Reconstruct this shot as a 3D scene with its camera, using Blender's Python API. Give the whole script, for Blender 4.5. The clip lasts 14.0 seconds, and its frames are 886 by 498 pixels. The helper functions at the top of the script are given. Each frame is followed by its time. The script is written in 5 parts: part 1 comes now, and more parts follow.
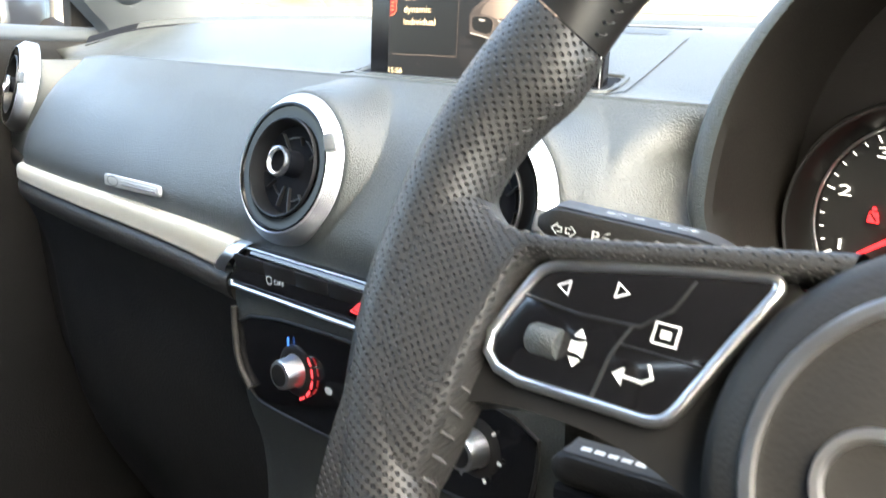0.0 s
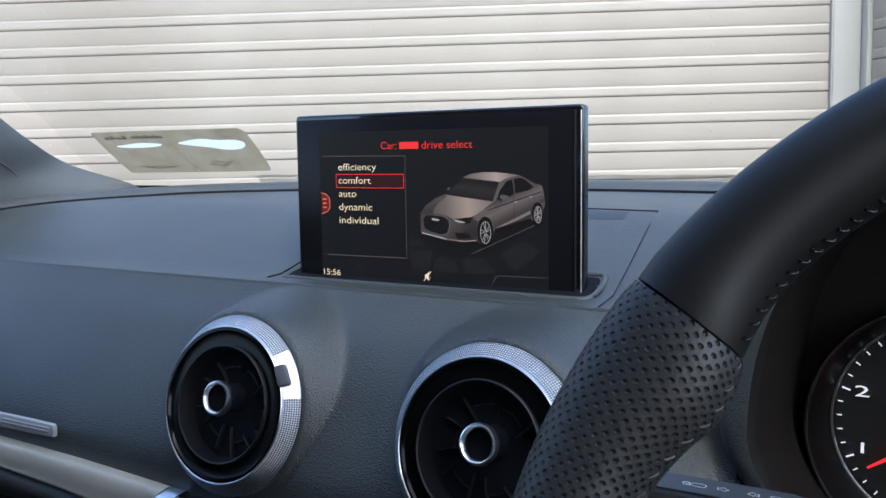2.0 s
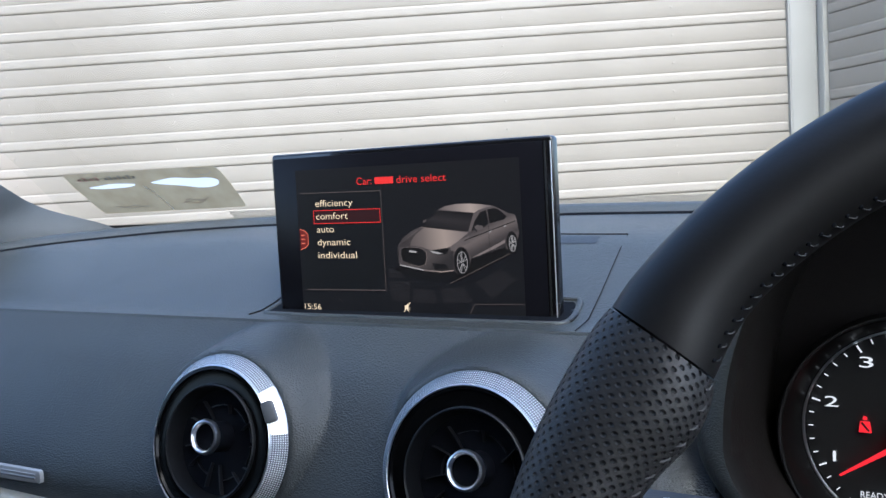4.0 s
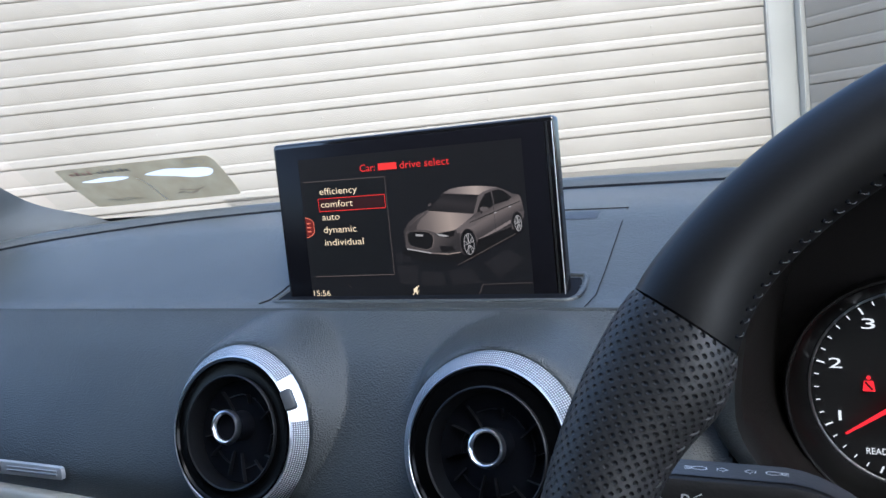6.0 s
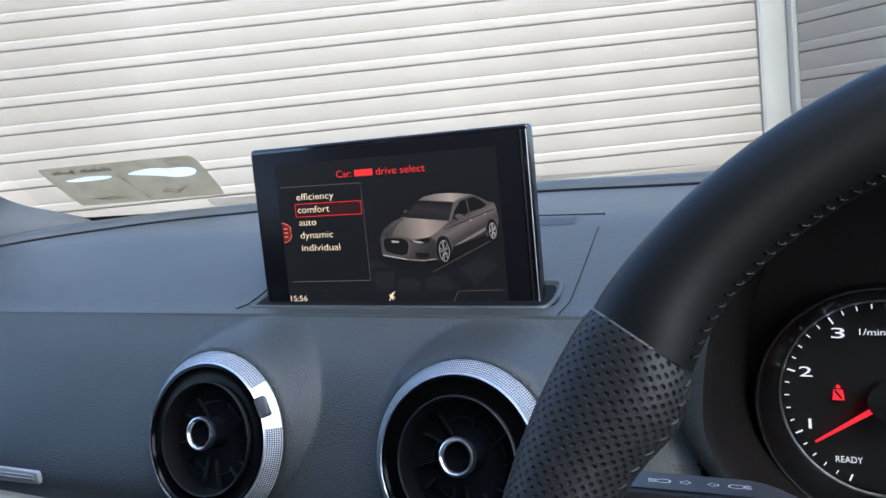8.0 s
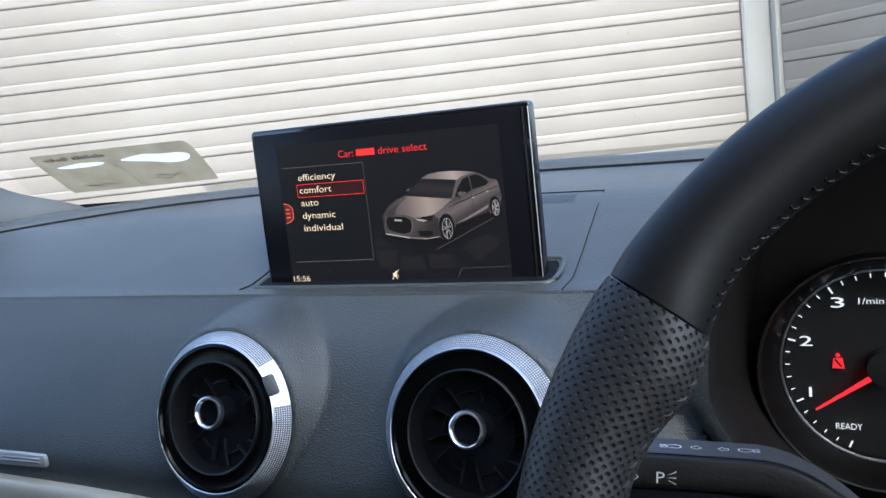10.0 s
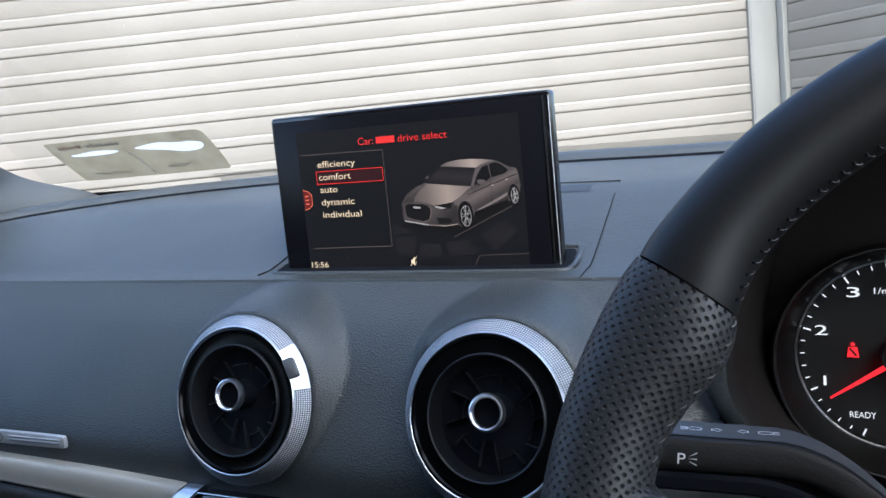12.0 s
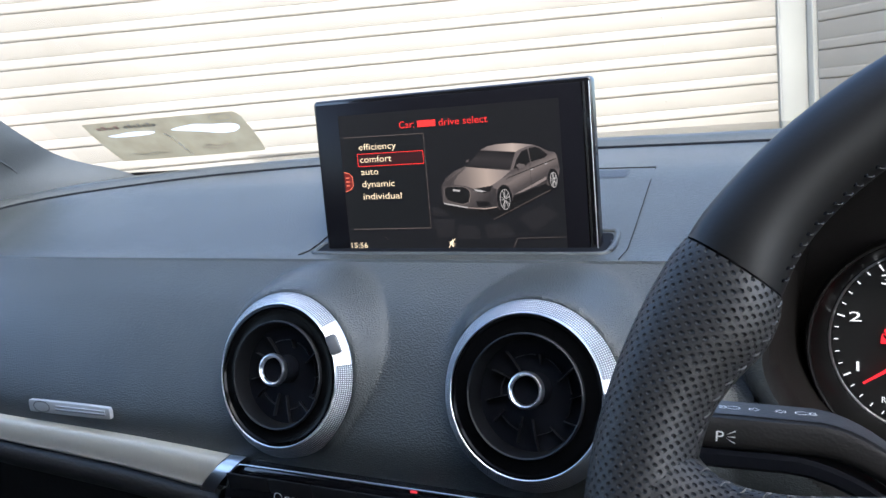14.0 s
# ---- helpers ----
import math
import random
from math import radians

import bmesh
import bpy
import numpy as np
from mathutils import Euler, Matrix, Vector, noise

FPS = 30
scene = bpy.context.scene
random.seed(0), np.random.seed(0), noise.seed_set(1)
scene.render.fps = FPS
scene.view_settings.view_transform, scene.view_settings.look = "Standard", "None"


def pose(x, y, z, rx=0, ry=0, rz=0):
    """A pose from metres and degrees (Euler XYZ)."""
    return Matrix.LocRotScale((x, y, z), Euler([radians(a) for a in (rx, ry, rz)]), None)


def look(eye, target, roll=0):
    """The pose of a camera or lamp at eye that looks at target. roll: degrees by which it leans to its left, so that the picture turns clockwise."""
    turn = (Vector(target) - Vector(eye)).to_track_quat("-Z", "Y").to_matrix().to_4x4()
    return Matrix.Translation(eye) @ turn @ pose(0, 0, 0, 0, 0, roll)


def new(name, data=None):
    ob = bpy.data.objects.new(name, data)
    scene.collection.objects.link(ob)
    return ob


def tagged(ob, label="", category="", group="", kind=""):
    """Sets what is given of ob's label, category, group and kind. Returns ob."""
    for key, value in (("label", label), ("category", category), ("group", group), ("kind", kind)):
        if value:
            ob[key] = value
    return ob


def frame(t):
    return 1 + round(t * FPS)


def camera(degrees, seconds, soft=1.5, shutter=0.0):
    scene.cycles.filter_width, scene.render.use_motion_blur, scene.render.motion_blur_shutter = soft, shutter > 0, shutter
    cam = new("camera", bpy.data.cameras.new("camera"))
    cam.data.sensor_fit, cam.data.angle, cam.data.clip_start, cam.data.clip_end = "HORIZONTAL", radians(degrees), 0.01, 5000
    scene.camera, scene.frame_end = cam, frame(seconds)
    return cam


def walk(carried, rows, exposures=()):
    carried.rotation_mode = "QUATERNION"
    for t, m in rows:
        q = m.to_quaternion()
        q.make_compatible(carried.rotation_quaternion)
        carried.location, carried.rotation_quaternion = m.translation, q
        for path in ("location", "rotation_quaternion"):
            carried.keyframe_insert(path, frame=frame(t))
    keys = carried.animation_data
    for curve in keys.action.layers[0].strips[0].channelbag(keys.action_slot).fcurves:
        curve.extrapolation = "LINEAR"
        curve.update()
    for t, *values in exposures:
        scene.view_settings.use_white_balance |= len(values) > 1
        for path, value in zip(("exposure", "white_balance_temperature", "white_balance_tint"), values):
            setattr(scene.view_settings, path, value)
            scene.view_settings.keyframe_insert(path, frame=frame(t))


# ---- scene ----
cam = camera(52.8, 14.0, 1.5, 0.25)
PATH = [
    (0, (0.384, -0.453, 1.025), (-0.912, 1.003, 0.575), 2.5),
    (0.3, (0.347, -0.45, 1.04), (-0.918, 1.05, 0.655), 1.9),
    (0.5, (0.32, -0.454, 1.044), (-0.893, 1.098, 0.699), 1.8),
    (0.8, (0.298, -0.456, 1.053), (-0.835, 1.164, 0.753), 1.4),
    (1, (0.286, -0.452, 1.061), (-0.802, 1.204, 0.789), 0.7),
    (1.2, (0.281, -0.453, 1.067), (-0.778, 1.223, 0.809), 0.25),
    (1.5, (0.281, -0.447, 1.07), (-0.763, 1.241, 0.821), -0.4),
    (2, (0.279, -0.445, 1.078), (-0.748, 1.259, 0.867), -0.8),
    (2.5, (0.278, -0.446, 1.074), (-0.722, 1.276, 0.893), -1.5),
    (3, (0.277, -0.444, 1.077), (-0.707, 1.289, 0.9), -2.0),
    (3.5, (0.278, -0.451, 1.075), (-0.692, 1.289, 0.905), -2.3),
    (3.7, (0.283, -0.454, 1.08), (-0.689, 1.286, 0.918), -2.5),
    (5.8, (0.279, -0.466, 1.09), (-0.672, 1.28, 0.877), -5.6),
    (6, (0.276, -0.47, 1.091), (-0.671, 1.278, 0.868), -5.6),
    (6.5, (0.276, -0.472, 1.091), (-0.664, 1.277, 0.853), -5.6),
    (7, (0.28, -0.468, 1.09), (-0.66, 1.281, 0.849), -5.5),
    (7.5, (0.281, -0.467, 1.091), (-0.66, 1.281, 0.85), -5.3),
    (8, (0.286, -0.465, 1.098), (-0.647, 1.287, 0.859), -5.4),
    (10.3, (0.278, -0.477, 1.0935), (-0.625, 1.286, 0.819), -6.1),
    (10.5, (0.278, -0.478, 1.093), (-0.626, 1.285, 0.82), -6.0),
    (11, (0.272, -0.478, 1.096), (-0.629, 1.285, 0.816), -5.9),
    (11.5, (0.269, -0.481, 1.089), (-0.636, 1.281, 0.811), -5.7),
    (12, (0.272, -0.485, 1.091), (-0.637, 1.274, 0.81), -5.5),
    (12.5, (0.272, -0.488, 1.089), (-0.645, 1.268, 0.811), -5.3),
    (13, (0.271, -0.494, 1.083), (-0.653, 1.259, 0.808), -5.1),
    (13.5, (0.266, -0.495, 1.082), (-0.664, 1.253, 0.8), -4.9),
    (14, (0.267, -0.501, 1.091), (-0.682, 1.233, 0.784), -4.8),
]
BASE = 1.95
EXPOSURES = [(t, BASE + v, k, g) for t, v, k, g in ((0.0, 2.42, 7300, 1), (0.5, 1.92, 7250, 1), (0.8, 1.58, 6950, 2), (1.0, 1.28, 6550, 3), (1.2, 0.75, 6150, 4), (1.5, 0.35, 5800, 5), (2.0, 0.1, 5600, 5), (3.5, 0.15, 5550, 5), (6.0, 0.3, 5550, 5), (8.0, 0.25, 5550, 5), (10.5, 0.35, 5600, 5), (12.5, 0.33, 5650, 5), (13.4, 0.4, 5750, 5), (14.0, 0.75, 5850, 5))]
walk(cam, [(t, look(eye, target, roll)) for t, eye, target, roll in PATH], EXPOSURES)

# ---- light ----
SUN_ELEVATION, SUN_HEADING = 45.0, 138.0
world = bpy.data.worlds.new("sky")
scene.world = world
world.use_nodes = True
wn = world.node_tree.nodes
sky = wn.new("ShaderNodeTexSky")
sky.sky_type, sky.sun_disc = "NISHITA", False
sky.sun_elevation, sky.sun_rotation = radians(SUN_ELEVATION), radians(SUN_HEADING)
sky.air_density, sky.dust_density, sky.ozone_density = 0.75, 3.0, 0.6
world.node_tree.links.new(sky.outputs[0], wn["Background"].inputs[0])
wn["Background"].inputs[1].default_value = 0.15
lamp = bpy.data.lights.new("sun", "SUN")
lamp.energy, lamp.angle, lamp.color = 0.40, radians(18), (1.0, 0.91, 0.80)
sun = new("sun", lamp)
h = radians(SUN_HEADING)
sun.matrix_world = look((8 * math.sin(h), 8 * math.cos(h), 8 * math.tan(radians(SUN_ELEVATION))), (0, 0, 0))


# ---- materials ----
def material(name, colour, rough=0.5, metal=0.0, spec=0.5, coat=0.0):
    m = bpy.data.materials.new(name)
    m.use_nodes = True
    b = m.node_tree.nodes["Principled BSDF"]
    b.inputs["Base Color"].default_value = (*colour, 1)
    b.inputs["Roughness"].default_value = rough
    b.inputs["Metallic"].default_value = metal
    b.inputs["Specular IOR Level"].default_value = spec
    b.inputs["Coat Weight"].default_value = coat
    b.inputs["Coat Roughness"].default_value = 0.05
    return m


def node(m, kind, **values):
    n = m.node_tree.nodes.new(kind)
    for key, v in values.items():
        n.inputs[key].default_value = v
    return n


def link(m, a, b):
    m.node_tree.links.new(a, b)


def coords(m, kind="Object"):
    return m.node_tree.nodes.new("ShaderNodeTexCoord").outputs[kind]


def bsdf(m):
    return m.node_tree.nodes["Principled BSDF"]


def relief(m, height, strength, distance):
    bump = node(m, "ShaderNodeBump", Strength=strength, Distance=distance)
    link(m, height, bump.inputs["Height"])
    link(m, bump.outputs[0], bsdf(m).inputs["Normal"])
    return bump


def vary_rough(m, scale, low, high, detail=4):
    n = node(m, "ShaderNodeTexNoise", Scale=scale, Detail=detail)
    link(m, coords(m), n.inputs["Vector"])
    r = node(m, "ShaderNodeMapRange")
    r.inputs[3].default_value, r.inputs[4].default_value = low, high
    link(m, n.outputs[0], r.inputs[0])
    link(m, r.outputs[0], bsdf(m).inputs["Roughness"])


def vary_colour(m, scale, a, b, detail=5, vec=None):
    n = node(m, "ShaderNodeTexNoise", Scale=scale, Detail=detail)
    link(m, vec or coords(m), n.inputs["Vector"])
    ramp = m.node_tree.nodes.new("ShaderNodeValToRGB")
    ramp.color_ramp.elements[0].position, ramp.color_ramp.elements[1].position = 0.3, 0.7
    ramp.color_ramp.elements[0].color, ramp.color_ramp.elements[1].color = (*a, 1), (*b, 1)
    link(m, n.outputs[0], ramp.inputs[0])
    link(m, ramp.outputs[0], bsdf(m).inputs["Base Color"])


def grained(name, colour, rough, cells=520, strength=0.35):
    """Moulded soft plastic with a leather-like grain."""
    m = material(name, colour, rough)
    vary_colour(m, 14, [c * 0.88 for c in colour], [c * 1.12 for c in colour])
    warp = node(m, "ShaderNodeTexNoise", Scale=180.0, Detail=2.0)
    link(m, coords(m), warp.inputs["Vector"])
    mixv = m.node_tree.nodes.new("ShaderNodeMix")
    mixv.data_type = "VECTOR"
    mixv.inputs[0].default_value = 0.0015
    link(m, coords(m), mixv.inputs[4])
    link(m, warp.outputs[1], mixv.inputs[5])
    v = node(m, "ShaderNodeTexVoronoi", Scale=float(cells))
    v.feature = "SMOOTH_F1"
    long = node(m, "ShaderNodeMapping", Scale=(0.75, 1.0, 1.0))
    link(m, mixv.outputs[1], long.inputs["Vector"])
    link(m, long.outputs[0], v.inputs["Vector"])
    relief(m, v.outputs["Distance"], strength, 0.0008)
    vary_rough(m, 30, rough - 0.03, rough + 0.05)
    return m


LIT = 0.29  # lit displays against the day outside


def glowing(name, colour, strength=1.0):
    m = material(name, (0.01, 0.01, 0.01), 0.3)
    b = bsdf(m)
    b.inputs["Emission Color"].default_value = (*colour, 1)
    b.inputs["Emission Strength"].default_value = strength * LIT
    b.inputs["Specular IOR Level"].default_value = 0.15
    return m


def perforated(name, colour, rough, pitch):
    """Leather with staggered punched holes; uv in metres."""
    m = material(name, colour, rough)
    sep = m.node_tree.nodes.new("ShaderNodeSeparateXYZ")
    uv = m.node_tree.nodes.new("ShaderNodeUVMap")
    link(m, uv.outputs[0], sep.inputs[0])

    def op(kind, a, b=None):
        n = m.node_tree.nodes.new("ShaderNodeMath")
        n.operation = kind
        for i, v in enumerate((a, b)):
            if v is None:
                continue
            if isinstance(v, (int, float)):
                n.inputs[i].default_value = v
            else:
                link(m, v, n.inputs[i])
        return n.outputs[0]
    u = op("DIVIDE", sep.outputs[0], pitch)
    w = op("DIVIDE", sep.outputs[1], pitch * 0.5)
    row = op("FLOOR", w)
    shift = op("MULTIPLY", op("MODULO", op("ABSOLUTE", row), 2.0), 0.5)
    du = op("SUBTRACT", op("FRACT", op("ADD", u, shift)), 0.5)
    dw = op("MULTIPLY", op("SUBTRACT", op("FRACT", w), 0.5), 0.5)
    d = op("SQRT", op("ADD", op("MULTIPLY", du, du), op("MULTIPLY", dw, dw)))
    r = node(m, "ShaderNodeMapRange")
    r.interpolation_type = "SMOOTHSTEP"
    r.inputs[1].default_value, r.inputs[2].default_value = 0.05, 0.22
    link(m, d, r.inputs[0])
    core = node(m, "ShaderNodeMapRange")
    core.inputs[1].default_value, core.inputs[2].default_value = 0.045, 0.10
    link(m, d, core.inputs[0])
    mix = m.node_tree.nodes.new("ShaderNodeMix")
    mix.data_type = "RGBA"
    mix.inputs[6].default_value, mix.inputs[7].default_value = (0.004, 0.004, 0.004, 1), (*colour, 1)
    link(m, core.outputs[0], mix.inputs[0])
    link(m, mix.outputs[2], bsdf(m).inputs["Base Color"])
    fine = node(m, "ShaderNodeTexNoise", Scale=900.0, Detail=3.0)
    link(m, coords(m), fine.inputs["Vector"])
    add = op("ADD", r.outputs[0], op("MULTIPLY", fine.outputs[0], 0.12))
    relief(m, add, 1.0, 0.0019)
    return m


def knurled(name):
    m = material(name, (0.80, 0.81, 0.83), 0.32, 1.0)
    uv = m.node_tree.nodes.new("ShaderNodeUVMap")
    w = []
    for rot in (0.0, radians(90)):
        mp = node(m, "ShaderNodeMapping")
        mp.inputs["Rotation"].default_value = (0, 0, rot)
        link(m, uv.outputs[0], mp.inputs["Vector"])
        t = node(m, "ShaderNodeTexWave", Scale=250.0)
        link(m, mp.outputs[0], t.inputs["Vector"])
        w.append(t.outputs["Fac"])
    n = m.node_tree.nodes.new("ShaderNodeMath")
    n.operation = "MULTIPLY"
    link(m, w[0], n.inputs[0]), link(m, w[1], n.inputs[1])
    relief(m, n.outputs[0], 0.7, 0.0005)
    # occlusion between the knurls painted in: base colour darkens in the grooves
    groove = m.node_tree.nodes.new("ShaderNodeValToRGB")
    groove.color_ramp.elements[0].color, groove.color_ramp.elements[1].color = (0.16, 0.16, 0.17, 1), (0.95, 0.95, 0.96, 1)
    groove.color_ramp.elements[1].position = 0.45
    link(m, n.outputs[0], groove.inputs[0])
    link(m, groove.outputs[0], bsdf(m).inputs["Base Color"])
    return m


PAD = grained("dash_soft_plastic", (0.042, 0.047, 0.0465), 0.43, 1300, 0.6)
bsdf(PAD).inputs["Specular IOR Level"].default_value = 0.75
PAD_LOW = grained("dash_lower_plastic", (0.015, 0.0145, 0.014), 0.62)
GRILLE_CLOTH = grained("speaker_grille_plastic", (0.028, 0.034, 0.042), 0.5, 1200, 0.4)
BROWN = grained("brown_grey_plastic", (0.032, 0.030, 0.027), 0.5)
MATT = grained("matt_black_plastic", (0.010, 0.009, 0.0085), 0.75, 900, 0.12)
PILLAR = grained("grey_pillar_plastic", (0.064, 0.073, 0.082), 0.6, 700, 0.15)
COVER = grained("airbag_cover_plastic", (0.018, 0.0172, 0.0165), 0.5, 900, 0.15)
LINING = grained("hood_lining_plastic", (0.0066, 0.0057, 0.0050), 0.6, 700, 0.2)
BEZEL = material("satin_bezel_plastic", (0.0035, 0.0034, 0.0033), 0.3, 0.0, 0.15)
vary_rough(BEZEL, 50, 0.25, 0.38)
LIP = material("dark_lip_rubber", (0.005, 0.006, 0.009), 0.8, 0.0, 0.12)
vary_rough(LIP, 40, 0.7, 0.9)
for low in (PAD_LOW, MATT, COVER, LINING):
    bsdf(low).inputs["Specular IOR Level"].default_value = 0.2
LEATHER = grained("smooth_black_leather", (0.0115, 0.011, 0.0106), 0.46, 900, 0.03)
bsdf(LEATHER).inputs["Specular IOR Level"].default_value = 0.35
PERF = perforated("perforated_black_leather", (0.032, 0.031, 0.030), 0.42, 0.0036)
bsdf(PERF).inputs["Specular IOR Level"].default_value = 0.4
THREAD = material("grey_thread", (0.085, 0.083, 0.08), 0.6)
DARK_THREAD = material("dark_thread", (0.040, 0.038, 0.036), 0.6)
GLOSS = material("gloss_black_plastic", (0.006, 0.006, 0.007), 0.08, 0.0, 0.5, 0.5)
vary_rough(GLOSS, 25, 0.06, 0.14)
SATIN_BLACK = material("satin_black_plastic", (0.014, 0.014, 0.0145), 0.36, 0.0, 0.3)
vary_rough(SATIN_BLACK, 60, 0.28, 0.4)
CHROME = material("satin_chrome", (0.82, 0.82, 0.83), 0.28, 1.0)
vary_rough(CHROME, 80, 0.24, 0.36)
KNURL = knurled("knurled_aluminium")
SILVER = material("champagne_silver_trim", (0.52, 0.485, 0.40), 0.45, 0.25)
vary_rough(SILVER, 120, 0.42, 0.54)
BADGE = material("brushed_badge_metal", (0.62, 0.62, 0.60), 0.35, 0.5)
vary_rough(BADGE, 200, 0.28, 0.45)
BADGE_DIM = material("dull_badge_metal", (0.30, 0.30, 0.29), 0.45, 0.5)
vary_rough(BADGE_DIM, 200, 0.4, 0.5)
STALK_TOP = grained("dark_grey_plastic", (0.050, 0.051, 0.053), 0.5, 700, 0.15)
PRINT = material("white_print", (0.75, 0.75, 0.73), 0.5)
DISPLAY = glowing("display_black", (0.0026, 0.0024, 0.0035), 1.0)
GLASS_BLACK = material("black_display_glass", (0.006, 0.006, 0.008), 0.25, 0.0, 0.14)
COLLAR = material("gloss_collar_plastic", (0.003, 0.003, 0.0032), 0.14, 0.0, 0.14)
vary_rough(COLLAR, 60, 0.10, 0.18)
UI_DARK = glowing("display_panel", (0.0016, 0.0018, 0.0026))
UI_TILE = glowing("display_floor", (0.0085, 0.0070, 0.0078))
UI_LINE = glowing("display_line", (0.075, 0.055, 0.048))
UI_TEXT = glowing("display_text", (0.95, 0.70, 0.45), 0.9)
UI_DIM = glowing("display_dim_text", (0.40, 0.30, 0.20), 0.9)
UI_RED = glowing("display_red", (1.0, 0.035, 0.03), 0.75)
UI_BOX = glowing("display_selected", (0.022, 0.002, 0.003))


def shaded(name, stops, a, b):
    """A lit picture tone that runs through colours from a to b in x, z."""
    m = glowing(name, stops[0], 1.0)
    sep = m.node_tree.nodes.new("ShaderNodeSeparateXYZ")
    link(m, coords(m), sep.inputs[0])
    d = Vector((b[0] - a[0], b[1] - a[1]))
    kx, kz = d.x / d.length_squared, d.y / d.length_squared
    mul = node(m, "ShaderNodeMath")
    mul.operation = "MULTIPLY_ADD"
    mul.inputs[1].default_value, mul.inputs[2].default_value = kx, -kx * a[0] - kz * a[1]
    add = node(m, "ShaderNodeMath")
    add.operation = "MULTIPLY_ADD"
    add.inputs[1].default_value = kz
    link(m, sep.outputs[0], mul.inputs[0]), link(m, sep.outputs[2], add.inputs[0]), link(m, mul.outputs[0], add.inputs[2])
    ramp = m.node_tree.nodes.new("ShaderNodeValToRGB")
    el = ramp.color_ramp.elements
    for k, c in enumerate(stops):
        e = el[k] if k < 2 else el.new(1.0)
        e.position = k / (len(stops) - 1)
    for k, c in enumerate(stops):
        el[k].color = (c[0] * 1.02, c[1] * 0.95, c[2] * 0.90, 1)
    link(m, add.outputs[0], ramp.inputs[0]), link(m, ramp.outputs[0], bsdf(m).inputs["Emission Color"])
    return m


CAR_SILVER = shaded("display_car_body", [(0.0225, 0.0182, 0.0185), (0.0500, 0.0403, 0.0398), (0.0750, 0.0611, 0.0582), (0.0625, 0.0507, 0.0497)], (0.0200, 1.0276), (0.0375, 1.0674))
CAR_LIGHT = shaded("display_car_light", [(0.0562, 0.0455, 0.0440), (0.1313, 0.1040, 0.0937), (0.2937, 0.2275, 0.1917), (0.1625, 0.1300, 0.1207)], (0.0003, 1.0450), (0.0428, 1.0493))
CAR_ROOF = shaded("display_car_roof", [(0.1000, 0.0806, 0.0781), (0.1875, 0.1495, 0.1349), (0.3375, 0.2665, 0.2272), (0.1500, 0.1196, 0.1136)], (0.0260, 1.0655), (0.0576, 1.0659))
CAR_MID = shaded("display_car_mid", [(0.0325, 0.0260, 0.0256), (0.1000, 0.0806, 0.0767), (0.0625, 0.0507, 0.0497)], (0.0016, 1.0450), (0.0688, 1.0595))
CAR_SIDE = shaded("display_car_side", [(0.0500, 0.0403, 0.0398), (0.1187, 0.0949, 0.0880), (0.0450, 0.0364, 0.0355), (0.0250, 0.0208, 0.0213)], (0.0525, 1.0534), (0.0590, 1.0393))
CAR_FRONT = shaded("display_car_front", [(0.0500, 0.0403, 0.0398), (0.0625, 0.0507, 0.0483), (0.0200, 0.0169, 0.0170)], (0.0080, 1.0434), (0.0200, 1.0276))
CAR_SCREEN = shaded("display_car_windscreen", [(0.0028, 0.0023, 0.0026), (0.0200, 0.0163, 0.0170), (0.0063, 0.0052, 0.0057)], (0.0338, 1.0642), (0.0321, 1.0523))
CAR_DARK = glowing("display_car_glass", (0.0022, 0.0016, 0.0016), 1.0)
CAR_WHEEL = glowing("display_car_wheel", (0.30, 0.26, 0.24), 1.0)
BOWL = material("vent_bowl_plastic", (0.0065, 0.007, 0.008), 0.42)
vary_rough(BOWL, 90, 0.38, 0.5)
VANE = material("vent_black_plastic", (0.013, 0.0135, 0.015), 0.38, 0.0, 0.5)
TAB = material("grey_tab_plastic", (0.10, 0.105, 0.11), 0.35)
vary_rough(TAB, 200, 0.3, 0.42)
GAUGE = material("gauge_black", (0.006, 0.006, 0.006), 0.5)
GAUGE_WHITE = glowing("gauge_marks", (0.85, 0.80, 0.78), 0.85)
GAUGE_RED = glowing("gauge_red", (1.0, 0.02, 0.03), 0.95)
HAZARD = glowing("hazard_red", (0.9, 0.05, 0.07), 0.55)


def translucent(name, a, b, scale):
    m = material(name, a, 0.7)
    vary_colour(m, scale, a, b)
    nodes = m.node_tree.nodes
    ramp = next(n for n in nodes if n.bl_idname == "ShaderNodeValToRGB")
    t, mix = nodes.new("ShaderNodeBsdfTranslucent"), nodes.new("ShaderNodeMixShader")
    mix.inputs[0].default_value = 0.75
    link(m, ramp.outputs[0], t.inputs[0])
    link(m, bsdf(m).outputs[0], mix.inputs[1]), link(m, t.outputs[0], mix.inputs[2])
    link(m, mix.outputs[0], nodes["Material Output"].inputs[0])
    return m


PAPER = translucent("sticker_paper", (0.33, 0.265, 0.160), (0.41, 0.345, 0.220), 40)
WHITE_PAPER = translucent("white_paper", (0.94, 0.94, 0.93), (0.98, 0.98, 0.97), 20)
INK = material("faded_grey_ink", (0.27, 0.24, 0.19), 0.7)
INK_RED = material("faded_red_ink", (0.42, 0.26, 0.19), 0.7)
INK_FAINT = material("pale_grey_ink", (0.28, 0.25, 0.18), 0.7)
RED_FAINT = material("pale_red_ink", (0.34, 0.25, 0.175), 0.7)
HEADLINING = material("grey_headlining", (0.25, 0.245, 0.235), 0.9)
vary_colour(HEADLINING, 200, (0.23, 0.225, 0.215), (0.27, 0.265, 0.255))
